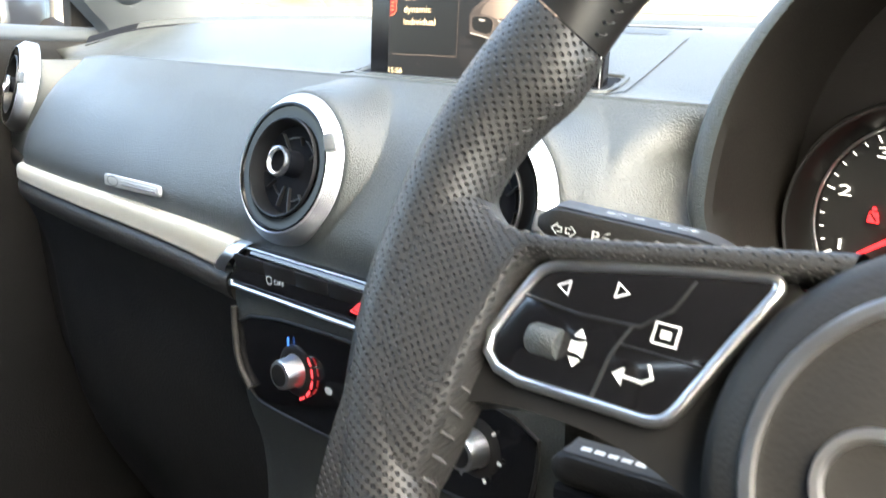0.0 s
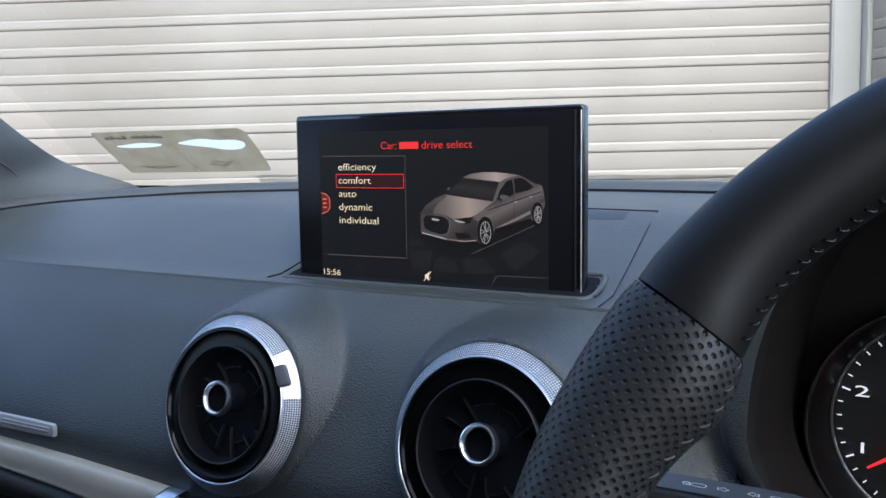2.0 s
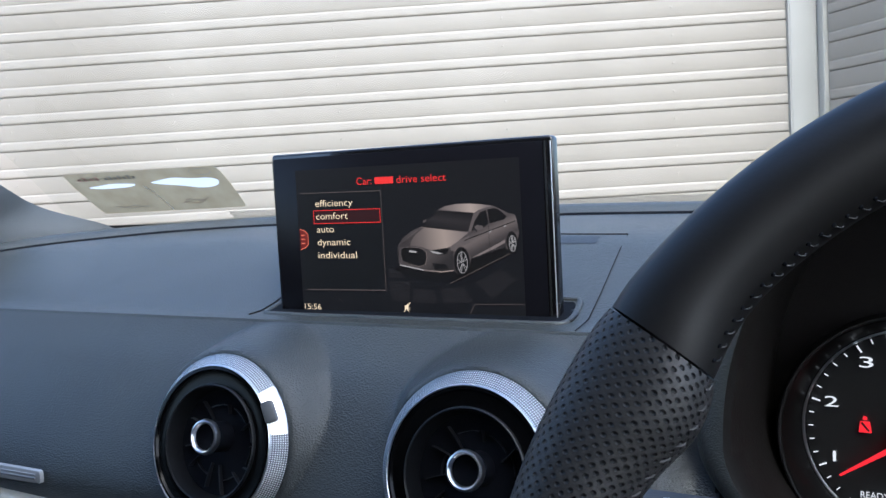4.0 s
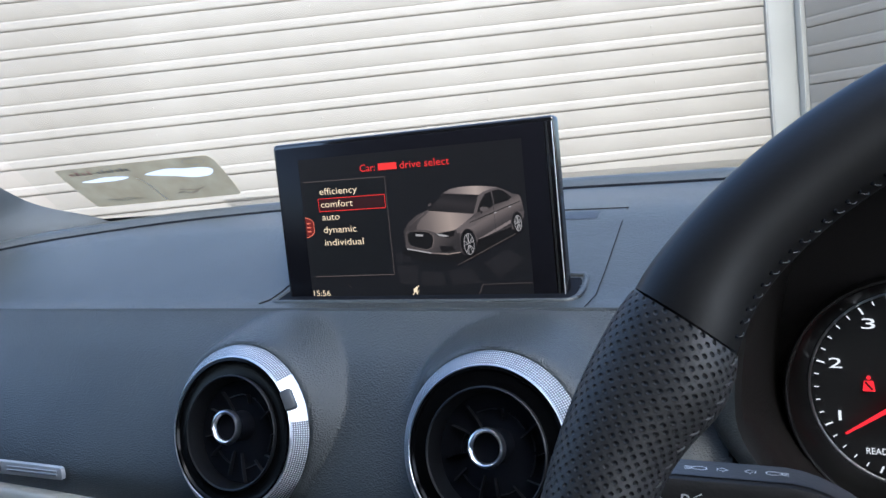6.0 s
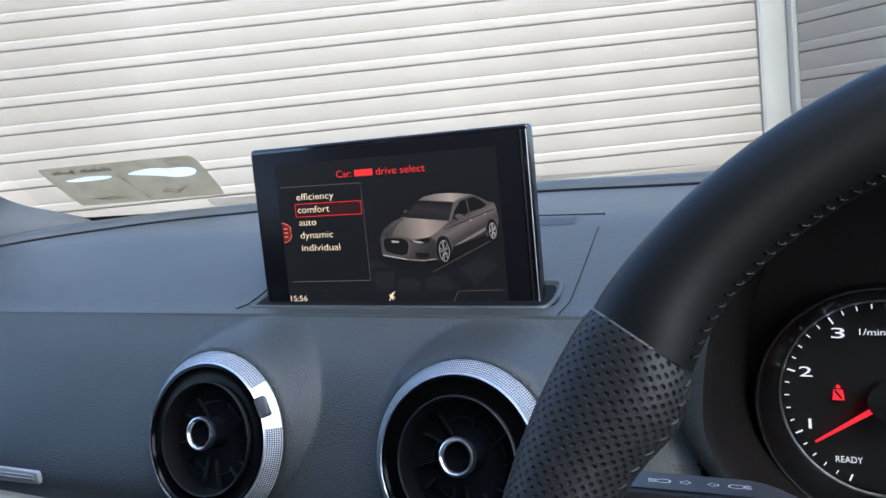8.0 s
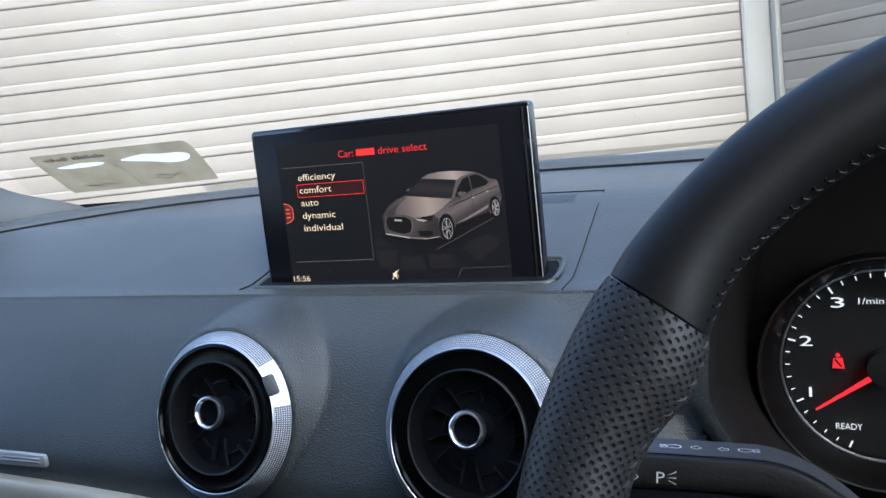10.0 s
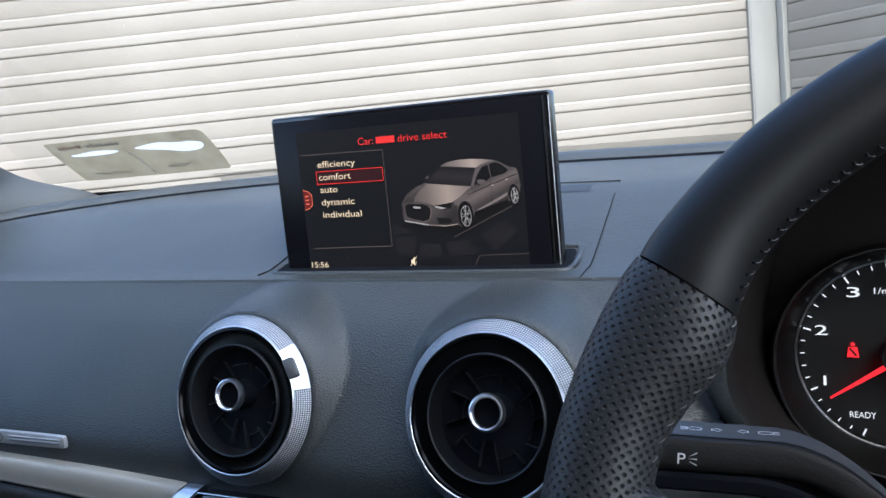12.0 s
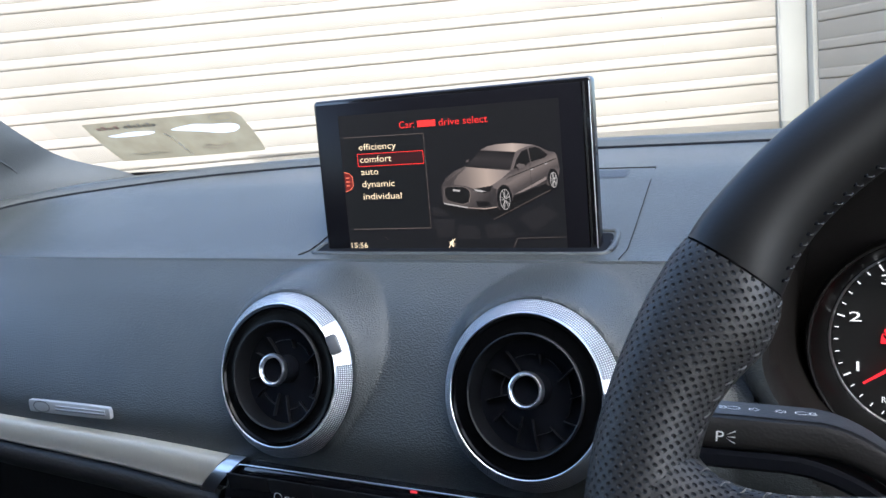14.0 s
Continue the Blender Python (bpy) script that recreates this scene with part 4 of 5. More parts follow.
stroke("floor_line", (0.0309, 1.0211), (0.0704, 1.0386), 0.0004, Y2, UI_LINE)

# slot that the display rises from
slot = thing("display_slot", None, "narrow recessed slot frame round the pop-up display", "slot")
oval = smooth_loop([(-0.1065, -0.002), (-0.1050, -0.0085), (-0.098, -0.0105), (0.097, -0.0105), (0.1040, -0.0085), (0.1058, 0.002), (0.1050, 0.018), (0.1000, 0.023), (-0.0980, 0.020), (-0.1050, 0.010)], 2)
part("frame", tube([on_top(x, y, 0.0011) for x, y in oval], 0.0018, True), PAD, slot)
# no hole is cut: a flat dark sheet paints the shade inside the slot
bm = bmesh.new()
bm.faces.new([bm.verts.new(on_top(x * 0.982, y * 0.84, 0.0016)) for x, y in oval])
part("opening", bm, LIP, slot, smooth=False)
part("end_plate", tube([on_top(0.1030, -0.006, 0.0018), on_top(0.1068, -0.004, 0.0018), on_top(0.1072, 0.004, 0.0018), on_top(0.1030, 0.008, 0.0018)], 0.0009), SATIN_BLACK, slot)

# ---- steering wheel ----
TILT = radians(24)
WHEEL = Matrix.Translation((0.351, -0.2396, 0.953)) @ Matrix.Rotation(radians(90) - TILT, 4, "X")
wheel = thing("steering_wheel", WHEEL, "black leather steering wheel with perforated grips and dark stitching", "steering wheel")
RC, SEAM = 0.1675, 148.0


INNER = [(0, 0.1485), (12, 0.1492), (16, 0.1482), (20, 0.1455), (25, 0.1415), (29, 0.1422), (33, 0.1458), (37, 0.1488), (43, 0.1508), (60, 0.1518), (90, 0.1520)]


def rim_section(deg, leather):
    """Centre radius, half width and half depth of the rim: thumb rests swell above the spokes."""
    d = deg % 360
    inner = 0.1492 if d > 180 else curve(INNER, min(d, 180 - d))
    return (0.183 + inner) / 2, (0.183 - inner) / 2, 0.0150


def rim_piece(a0, a1, leather, count):
    rows, arcs = [], []
    for i in range(count + 1):
        deg = a0 + (a1 - a0) * i / count
        rc, w, t = rim_section(deg, leather)
        a = radians(deg)
        squeeze = 0.0005 if leather != "grip" else 0.0
        end = min(i, count - i) / 1.5
        shrink = 1 - 0.035 * (1 - min(1, end))
        row = []
        for j in range(28):
            q = 2 * math.pi * j / 28
            r = rc + (w - squeeze) * shrink * math.cos(q)
            row.append((r * math.cos(a), r * math.sin(a), t * shrink * math.sin(q)))
        rows.append(row)
    bm = sheet(rows, True, lambda i, j: (radians(a0 + (a1 - a0) * i / count) * RC, 2 * math.pi * j / 28 * 0.0155))
    bmesh.ops.recalc_face_normals(bm, faces=bm.faces)
    return bm


part("upper_rim", rim_piece(SEAM - 0.12, 180 - SEAM + 0.12, "smooth", 80), LEATHER, wheel, "smooth black leather upper rim")
part("grip", rim_piece(SEAM + 0.12, 214, "grip", 60), PERF, wheel, "perforated black leather grip")
part("grip", rim_piece(-34, 180 - SEAM - 0.12, "grip", 60), PERF, wheel, "perforated black leather grip")
part("lower_rim", rim_piece(214.4, 325.6, "smooth", 60), LEATHER, wheel, "smooth black leather lower rim")
# stitches along the inner side of the rim: slanting threads, each with its needle hole
def on_rim(deg, q, lift):
    rc, w, t = rim_section(deg, "")
    a, q = radians(deg), radians(q)
    r = rc + (w + lift) * math.cos(q)
    return Vector((r * math.cos(a), r * math.sin(a), (t + lift) * math.sin(q)))


upper = [33.2 + 1.55 * i for i in range(74)]
grips = [149.5 + 2.3 * i for i in range(9)] + [30.5 - 2.3 * i for i in range(9)]
for deg in upper + grips:
    fine = 32 < deg < 148
    lean = 0.75 if deg > 90 else -0.75
    if fine:
        thread = [on_rim(deg, 164, -0.0003), on_rim(deg - 0.3 * lean, 167, 0.0002), on_rim(deg - 0.8 * lean, 172, 0.0002), on_rim(deg - 1.1 * lean, 175, -0.0003)]
        part("stitch", tube(thread, 0.00026, False, 6), DARK_THREAD, wheel)
        n = on_rim(deg, 162, 0.001) - on_rim(deg, 162, 0.0)
        n.normalize()
        hole = lathe([(0.0, 0.0001), (0.0005, 0.0001), (0.0007, -0.0003)], 10)
        bmesh.ops.transform(hole, matrix=Matrix.Translation(on_rim(deg, 162, 0.0)) @ n.to_track_quat("Z", "Y").to_matrix().to_4x4(), verts=hole.verts)
        part("stitch_hole", hole, LIP, wheel)
    else:
        thread = [on_rim(deg, 163, -0.0003), on_rim(deg - 0.3 * lean, 165, 0.0002), on_rim(deg - 0.9 * lean, 169, 0.0002), on_rim(deg - 1.2 * lean, 171, -0.0003)]
        part("stitch", tube(thread, 0.00038, False, 6), THREAD, wheel)
SPOKE_TOP = [(-0.168, 0.052), (-0.160, 0.048), (-0.1545, 0.036), (-0.148, 0.0255), (-0.138, 0.0188), (-0.122, 0.0168), (-0.100, 0.0188), (-0.065, 0.0235), (-0.030, 0.0285)]
SPOKE_LOW = [(-0.168, -0.098), (-0.152, -0.096), (-0.142, -0.086), (-0.1365, -0.070), (-0.1325, -0.048), (-0.1300, -0.026), (-0.124, 0.0045), (-0.113, 0.0100), (-0.100, 0.0120), (-0.065, 0.0165), (-0.030, 0.0205)]


def spoke_cover(side):
    rows = []
    for i in range(61):
        x = -0.168 + 0.138 * i / 60
        t, b = curve(SPOKE_TOP, x), curve(SPOKE_LOW, x)
        mid, h = (t + b) / 2, (t - b) / 2
        row = []
        for j in range(32):
            q = 2 * math.pi * j / 32
            c, q2 = math.cos(q), math.sin(q)
            row.append((side * x, mid + h * math.copysign(abs(c) ** 0.75, c), -0.002 + (0.0105 + 0.0060 * step(-0.122, -0.160, x)) * math.copysign(abs(q2) ** 0.55, q2)))
        rows.append(row)
    def unrolled(i, j):
        x, y, z = rows[i][j % 32]
        return x, (y - z if math.cos(2 * math.pi * j / 32) > 0 else y + z - 0.029)
    bm = sheet(rows, True, unrolled)
    bmesh.ops.recalc_face_normals(bm, faces=bm.faces)
    return bm


part("spoke_cover", spoke_cover(1), PERF, wheel, "perforated leather spoke cover")
part("spoke_cover", spoke_cover(-1), PERF, wheel, "perforated leather spoke cover")
for i in range(17):
    x = -0.150 + 0.0062 * i
    y = curve(SPOKE_TOP, x) - 0.0004
    part("stitch", tube([(x - 0.0012, y - 0.0012, 0.0062), (x, y + 0.0002, 0.0056), (x + 0.0012, y + 0.0002, 0.0040)], 0.00032, False, 6), THREAD, wheel)
for i in range(8):
    y = -0.034 - 0.0075 * i
    x = -0.1312 - 0.0045 * (i / 7) ** 2
    part("stitch", tube([(x - 0.0010, y, 0.0052), (x + 0.0004, y - 0.0006, 0.0030), (x + 0.0006, y - 0.0016, 0.0)], 0.0006, False, 6), THREAD, wheel)
pad_line = smooth_loop([(-0.1315, -0.0275), (-0.1180, 0.0040), (-0.1130, 0.0085), (-0.1040, 0.0100), (-0.0520, 0.0185), (-0.0455, 0.0170), (-0.0500, 0.0080), (-0.0585, -0.0100), (-0.0640, -0.0230), (-0.0690, -0.0260), (-0.0800, -0.0260)], 2)
part("spoke_core", slab(smooth_loop([(-0.150, -0.045), (-0.135, 0.0), (-0.11, 0.016), (-0.03, 0.026), (-0.03, -0.055), (-0.07, -0.034), (-0.12, -0.034)], 2), -0.018, -0.001), SATIN_BLACK, wheel)
controls = part("control_panel", slab(pad_line, -0.004, 0.0045, 0.001), GLOSS, wheel, "gloss black control panel with white symbols")
part("chrome_frame", tube([(x, y, 0.0042) for x, y in pad_line], 0.0017, True), CHROME, controls)
PANEL = Matrix.Translation((0, 0, 0.00475))
part("button_gap", tube([(-0.120, -0.002, 0.0045), (-0.099, -0.0035, 0.0045), (-0.080, -0.0025, 0.0045), (-0.072, 0.004, 0.0045), (-0.068, 0.013, 0.0045)], 0.0005), GAUGE, controls)
part("button_gap", tube([(-0.082, -0.0025, 0.0045), (-0.086, -0.012, 0.0045), (-0.088, -0.0255, 0.0045)], 0.0005), GAUGE, controls)
part("button_gap", tube([(-0.084, -0.0085, 0.0045), (-0.060, -0.0085, 0.0045)], 0.0004), GAUGE, controls)
roller = part("roller", lathe([(0.0, -0.005), (0.0042, -0.005), (0.0046, -0.004), (0.0046, 0.004), (0.0042, 0.005), (0.0, 0.005)], 28), PAD, controls, "ribbed roller wheel")
roller.matrix_local = Matrix.Translation((-0.107, -0.0135, 0.0045)) @ Matrix.Rotation(radians(90), 4, "Y")
part("symbol", outline_flat([(-0.1090, 0.0030), (-0.1045, 0.0006), (-0.1045, 0.0056)], 0.0009, 0, PANEL), PRINT, controls)
part("symbol", outline_flat([(-0.0855, 0.0056), (-0.0900, 0.0032), (-0.0900, 0.0082)], 0.0009, 0, PANEL), PRINT, controls)
part("symbol", outline_flat([(-0.0758, -0.0058), (-0.0682, -0.0058), (-0.0682, 0.0002), (-0.0758, 0.0002)], 0.0008, 0, PANEL), PRINT, controls)
part("symbol", flat([(-0.0735, -0.0040), (-0.0705, -0.0040), (-0.0705, -0.0018), (-0.0735, -0.0018)], 0, PANEL), PRINT, controls)
part("symbol", join(tube([(-0.0740, -0.0118, 0.0048), (-0.0722, -0.0150, 0.0048), (-0.0745, -0.0168, 0.0048), (-0.0805, -0.0166, 0.0048)], 0.0005), flat([(-0.0805, -0.0140), (-0.0805, -0.0192), (-0.0838, -0.0166)], 0, PANEL)), PRINT, controls)
part("symbol", join(flat([(-0.0985, -0.0098), (-0.0945, -0.0098), (-0.0965, -0.0072)], 0, PANEL), flat([(-0.0990, -0.0112), (-0.0962, -0.0112), (-0.0940, -0.0104), (-0.0940, -0.0152), (-0.0962, -0.0144), (-0.0990, -0.0144)], 0, PANEL), flat([(-0.0985, -0.0158), (-0.0965, -0.0184), (-0.0945, -0.0158)], 0, PANEL)), PRINT, controls)
hub_at = Matrix.Translation((0.004, -0.021, 0.0))
part("airbag_cover", lathe([(0.0, 0.0225), (0.020, 0.0222), (0.040, 0.0200), (0.050, 0.0165), (0.0555, 0.0110), (0.0580, 0.0040), (0.0585, -0.02)], 80), COVER, wheel, "round grained airbag cover").matrix_local = hub_at
part("airbag_ring", lathe([(0.0395, 0.0198), (0.0402, 0.0218), (0.0425, 0.0216), (0.0440, 0.0190)], 80), CHROME, wheel, "satin silver ring").matrix_local = hub_at
part("emblem_ring", lathe([(0.0098, 0.0222), (0.0106, 0.0245), (0.0120, 0.0246), (0.0130, 0.0222)], 48), CHROME, wheel, "plain chrome emblem ring").matrix_local = hub_at @ Matrix.Translation((-0.0145, -0.003, 0))
part("column_shroud", lathe([(0.040, -0.02), (0.046, -0.04), (0.050, -0.10), (0.060, -0.17)], 40), MATT, wheel).matrix_local = hub_at


# ---- stalks on the column ----
def stalk(name, m, length, label):
    s = thing(name, m, label, "control stalk")
    rows = []
    for i in range(25):
        k = i / 24
        x = length * k
        tip = math.sqrt(max(0.0, 1 - (1 - min(1, k / 0.12)) ** 2))
        h, w = (0.0098 - 0.001 * k) * (0.35 + 0.65 * tip), 0.0105 * (0.4 + 0.6 * tip)
        sag = -0.040 * max(0.0, (k - 0.52) / 0.48) ** 1.8
        sec = smooth_loop([(-w, -h * 0.62), (w, -h * 0.6), (w, h), (-w * 0.75, h), (-w * 0.95, h * 0.9)], 2)
        rows.append([(x, a, b + sag) for a, b in sec])
    bm = sheet(rows, True)
    bm.verts.ensure_lookup_table()
    n = len(rows[0])
    bm.faces.new(bm.verts[:n]), bm.faces.new(bm.verts[-n:])
    bmesh.ops.recalc_face_normals(bm, faces=bm.faces)
    part("arm", bm, COVER, s)
    low = [[(0.004 + (length - 0.004) * i / 16, a, b - 0.040 * max(0.0, (i / 16 - 0.42) / 0.58) ** 1.8) for a, b in ((-0.0070, -0.0055), (-0.0082, -0.0072), (-0.0078, -0.0120), (-0.0040, -0.0145), (0.0060, -0.0145), (0.0090, -0.0060))] for i in range(17)]
    bm = sheet(low, True)
    bm.verts.ensure_lookup_table()
    bm.faces.new(bm.verts[:6])
    bmesh.ops.recalc_face_normals(bm, faces=bm.faces)
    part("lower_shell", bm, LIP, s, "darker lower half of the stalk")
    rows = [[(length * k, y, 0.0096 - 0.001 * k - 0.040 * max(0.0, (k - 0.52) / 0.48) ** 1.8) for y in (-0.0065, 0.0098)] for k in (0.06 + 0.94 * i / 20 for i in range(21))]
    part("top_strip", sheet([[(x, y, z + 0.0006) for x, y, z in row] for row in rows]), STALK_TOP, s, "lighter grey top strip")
    return s


ind = stalk("indicator_stalk", Matrix.Translation((0.164, -0.143, 0.9516)) @ Matrix.Rotation(radians(14), 4, "Z") @ Matrix.Rotation(radians(5), 4, "Y"), 0.125, "black indicator stalk with white lamp symbols behind the wheel")
FACE = Matrix.Translation((0, -0.0108, 0.0014)) @ TO_FRONT
TOPF = Matrix.Translation((0, 0, 0.0104))


def arrow(x, z, s, m, parent):
    part("symbol", outline_flat([(x, z + 0.0012 * s), (x + 0.0022 * s, z + 0.0012 * s), (x + 0.0022 * s, z + 0.0026 * s), (x + 0.0048 * s, z), (x + 0.0022 * s, z - 0.0026 * s), (x + 0.0022 * s, z - 0.0012 * s), (x, z - 0.0012 * s)], 0.0005, 0, m), PRINT, parent)


arrow(0.0135, 0.0, -1, FACE, ind)
arrow(0.0150, 0.0, 1, FACE, ind)
letters("P", 0.0265, 0.0296, -0.0020, 0.0048, ind, PRINT, "symbol", m=FACE)
for i in (-1, 0, 1):
    part("symbol", flat([(0.0305, 0.0004 + 0.0008 * i), (0.0340, 0.0004 + 0.0026 * i - 0.0003), (0.0340, 0.0004 + 0.0026 * i + 0.0003)], 0, FACE), PRINT, ind)
for x, s in ((0.034, 1), (0.060, -1)):
    part("symbol", outline_flat([(x + 0.0030 * math.cos(a) * (1.3 if math.cos(a) * s < 0 else 0.8), 0.0005 + 0.0019 * math.sin(a)) for a in (k * math.pi / 8 for k in range(16))], 0.0005, 0, TOPF), PRINT, ind)
    for i in range(3):
        xx = x - s * 0.0048
        part("symbol", flat([(xx - 0.0014, -0.0011 + 0.0013 * i), (xx + 0.0012, -0.0011 + 0.0013 * i), (xx + 0.0012, -0.0006 + 0.0013 * i), (xx - 0.0014, -0.0006 + 0.0013 * i)], 0, TOPF), PRINT, ind)
    arrow(x + s * 0.0058, 0.0005, 0.9 * s, TOPF, ind)
cruise = stalk("cruise_stalk", Matrix.Translation((0.186, -0.152, 0.850)) @ Matrix.Rotation(radians(10), 4, "Z"), 0.105, "shorter black control stalk below the indicator stalk")
for i in range(5):
    part("print_bar", flat([(0.012 + 0.006 * i, -0.002), (0.0165 + 0.006 * i, -0.002), (0.0165 + 0.006 * i, 0.002), (0.012 + 0.006 * i, 0.002)], 0, TOPF), PRINT, cruise)

# ---- instrument cluster ----
cluster = thing("instrument_cluster", None, "instrument cluster under a dark hood with a lit rev counter", "instrument cluster")
GC = (0.272, 0.947)
part("dial", lathe([(0.0, 0.0), (0.0512, 0.0)], 80), GAUGE, cluster).matrix_local = Matrix.Translation((GC[0], 0.0285, GC[1])) @ TO_FRONT
bez = Matrix.Translation((GC[0], 0.026, GC[1])) @ TO_FRONT
part("bezel", lathe([(0.0508, -0.003), (0.0520, 0.003), (0.0525, 0.003), (0.0545, 0.010), (0.0575, 0.017), (0.0595, 0.0200), (0.0615, 0.0205), (0.0630, 0.015)], 96), BEZEL, cluster).matrix_local = bez
part("bezel_line", lathe([(0.0508, 0.0022), (0.0514, 0.0032), (0.0522, 0.0030)], 96), CHROME, cluster, "thin bright ring").matrix_local = bez
part("bezel_line", lathe([(0.0600, 0.0202), (0.0606, 0.0210), (0.0614, 0.0207)], 96), SATIN_BLACK, cluster).matrix_local = bez
DY = 0.0262


def on_dial(deg, r):
    return GC[0] + r * math.cos(radians(deg)), GC[1] + r * math.sin(radians(deg))


# 1 sits at about 205 degrees and each thousand takes 42 degrees
for i in range(0, 36):
    deg = 247.2 - 8.35 * i
    big = i % 5 == 0
    a, b = on_dial(deg, 0.0472 if not big else 0.0455), on_dial(deg, 0.0495)
    d = math.hypot(b[0] - a[0], b[1] - a[1])
    wdt = 0.0006 if not big else 0.0009
    nx, nz = -(b[1] - a[1]) / d * wdt / 2, (b[0] - a[0]) / d * wdt / 2
    part("tick", flat([(a[0] - nx, a[1] - nz), (b[0] - nx, b[1] - nz), (b[0] + nx, b[1] + nz), (a[0] + nx, a[1] + nz)], DY), GAUGE_WHITE, cluster, smooth=False)
for i, digit in enumerate("1234"):
    x, z = on_dial((202.5, 161.5, 123.0, 82.0)[i], 0.0405)
    letters(digit, x - 0.0027 * (0.27 if digit == "1" else 1.2), x + 0.0027 * (0.27 if digit == "1" else 1.2), z - 0.0028, 0.0057, cluster, GAUGE_WHITE, y=DY)
letters("READY", 0.2465, 0.2595, 0.9112, 0.0036, cluster, GAUGE_WHITE, y=DY)
letters("1/min", 0.2600, 0.2720, 0.9800, 0.0034, cluster, GAUGE_WHITE, y=DY)
tip, base = on_dial(214.5, 0.0420), on_dial(214.5, 0.004)
nx, nz = math.sin(radians(214.5)), -math.cos(radians(214.5))
bm = bmesh.new()
bm.faces.new([bm.verts.new(p) for p in ((tip[0] - nx * 0.0006, 0.0215, tip[1] - nz * 0.0006), (base[0] - nx * 0.0016, 0.0195, base[1] - nz * 0.0016), (base[0] + nx * 0.0016, 0.0195, base[1] + nz * 0.0016), (tip[0] + nx * 0.0006, 0.0215, tip[1] + nz * 0.0006))])
part("needle", bm, GAUGE_RED, cluster, "red lit needle", smooth=False)
part("needle_cap", lathe([(0.0, 0.009), (0.009, 0.008), (0.010, 0.0)], 32), SATIN_BLACK, cluster).matrix_local = Matrix.Translation((GC[0], 0.026, GC[1])) @ TO_FRONT
bx, bz = 0.2490, 0.9485
part("belt_lamp", join(flat([(bx + 0.0011 * math.cos(a), bz + 0.0038 + 0.0011 * math.sin(a)) for a in (k * math.pi / 6 for k in range(12))], DY), flat([(bx - 0.0030, bz - 0.0035), (bx + 0.0030, bz - 0.0035), (bx + 0.0022, bz + 0.0022), (bx - 0.0022, bz + 0.0022)], DY)), GAUGE_RED, cluster, "red seat belt warning lamp", smooth=False)
part("belt_band", flat([(bx - 0.0020, bz + 0.0012), (bx - 0.0012, bz + 0.0020), (bx + 0.0021, bz - 0.0024), (bx + 0.0013, bz - 0.0030)], DY - 0.0001), GAUGE, cluster, smooth=False)
# flat panel round the dials and the hood above


def arch(k, grow, y, base=0.915):
    """A point of the hood's arch; k from 0 (lower left) to 1 (lower right)."""
    a = math.pi * (1.25 - 1.5 * k)
    c, s = math.cos(a), math.sin(a)
    if grow > 0:
        grow *= 1 + 0.9 * (1 - step(0.1, 0.75, s))
    x = 0.351 + (0.151 + grow) * math.copysign(abs(c) ** 0.93, c) * (1 - 0.34 * max(0.0, -s) ** 1.4 * step(0.03, -0.04, y))
    z = 0.955 + (0.148 + grow if s > 0 else 0.095) * math.copysign(abs(s) ** 0.93, s)
    return (x, y, z)


N = 96
hood = [[arch(i / N, g, y) for g, y in ((-0.005, 0.030), (-0.003, 0.0), (-0.0015, -0.035), (0.0, -0.055), (0.0015, -0.058), (0.0035, -0.0578), (0.0065, -0.0555), (0.0085, -0.050), (0.0095, -0.035), (0.0100, -0.010), (0.006, 0.05), (-0.012, 0.11), (-0.045, 0.17), (-0.085, 0.21))] for i in range(N + 1)]
back = slab([(p[0], p[2]) for p in (arch(i / N, -0.003, 0.031) for i in range(N + 1))], -0.004, 0.0, 0.0005)
bmesh.ops.transform(back, matrix=Matrix.Translation((0, 0.031, 0)) @ TO_FRONT, verts=back.verts)
part("panel", back, MATT, cluster)
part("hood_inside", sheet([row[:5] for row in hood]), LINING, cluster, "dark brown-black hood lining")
part("hood", sheet([row[4:] for row in hood]), PAD, cluster, "soft-grained dashboard hood")

# ---- windscreen, pillar, door ----
RAKE = radians(40)
windscreen = thing("windscreen", None, "clear raked windscreen", "windscreen", kind="structure")
SCREEN_SLOPE = 1 / math.tan(RAKE)


def on_glass(x, z, inward=0.0):
    y = 0.3 - (z - 1.066) * SCREEN_SLOPE - 2.7 * max(0.0, z - 1.12) ** 1.9
    return (x, y - inward * math.sin(RAKE), z - inward * math.cos(RAKE))


rows = [[on_glass((-0.70 + 1.4 * i / 16) * (1 - 0.12 * j / 12), 1.03 + 0.37 * j / 12) for j in range(13)] for i in range(17)]
glass_ob = part("glass", sheet(rows), GLASS, windscreen)
glass_ob.visible_shadow = False

part("frit_band", sheet([[on_glass(-0.70 + 0.0875 * i, z, 0.003) for z in (1.028, 1.047)] for i in range(17)]), GAUGE, windscreen)
FRIT = bpy.data.materials.new("printed_dot_band")
FRIT.use_nodes = True
fn = FRIT.node_tree.nodes
f_mix, f_tr = fn.new("ShaderNodeMixShader"), fn.new("ShaderNodeBsdfTransparent")
bsdf(FRIT).inputs["Base Color"].default_value = (0.24, 0.235, 0.22, 1)
f_vor = node(FRIT, "ShaderNodeTexVoronoi", Scale=640.0, Randomness=0.0)
f_map = node(FRIT, "ShaderNodeMapping", Scale=(1.0, 0.0, 1.3))
link(FRIT, coords(FRIT), f_map.inputs["Vector"]), link(FRIT, f_map.outputs[0], f_vor.inputs["Vector"])
f_cut = node(FRIT, "ShaderNodeMath")
f_cut.operation = "LESS_THAN"
f_cut.inputs[1].default_value = 0.36
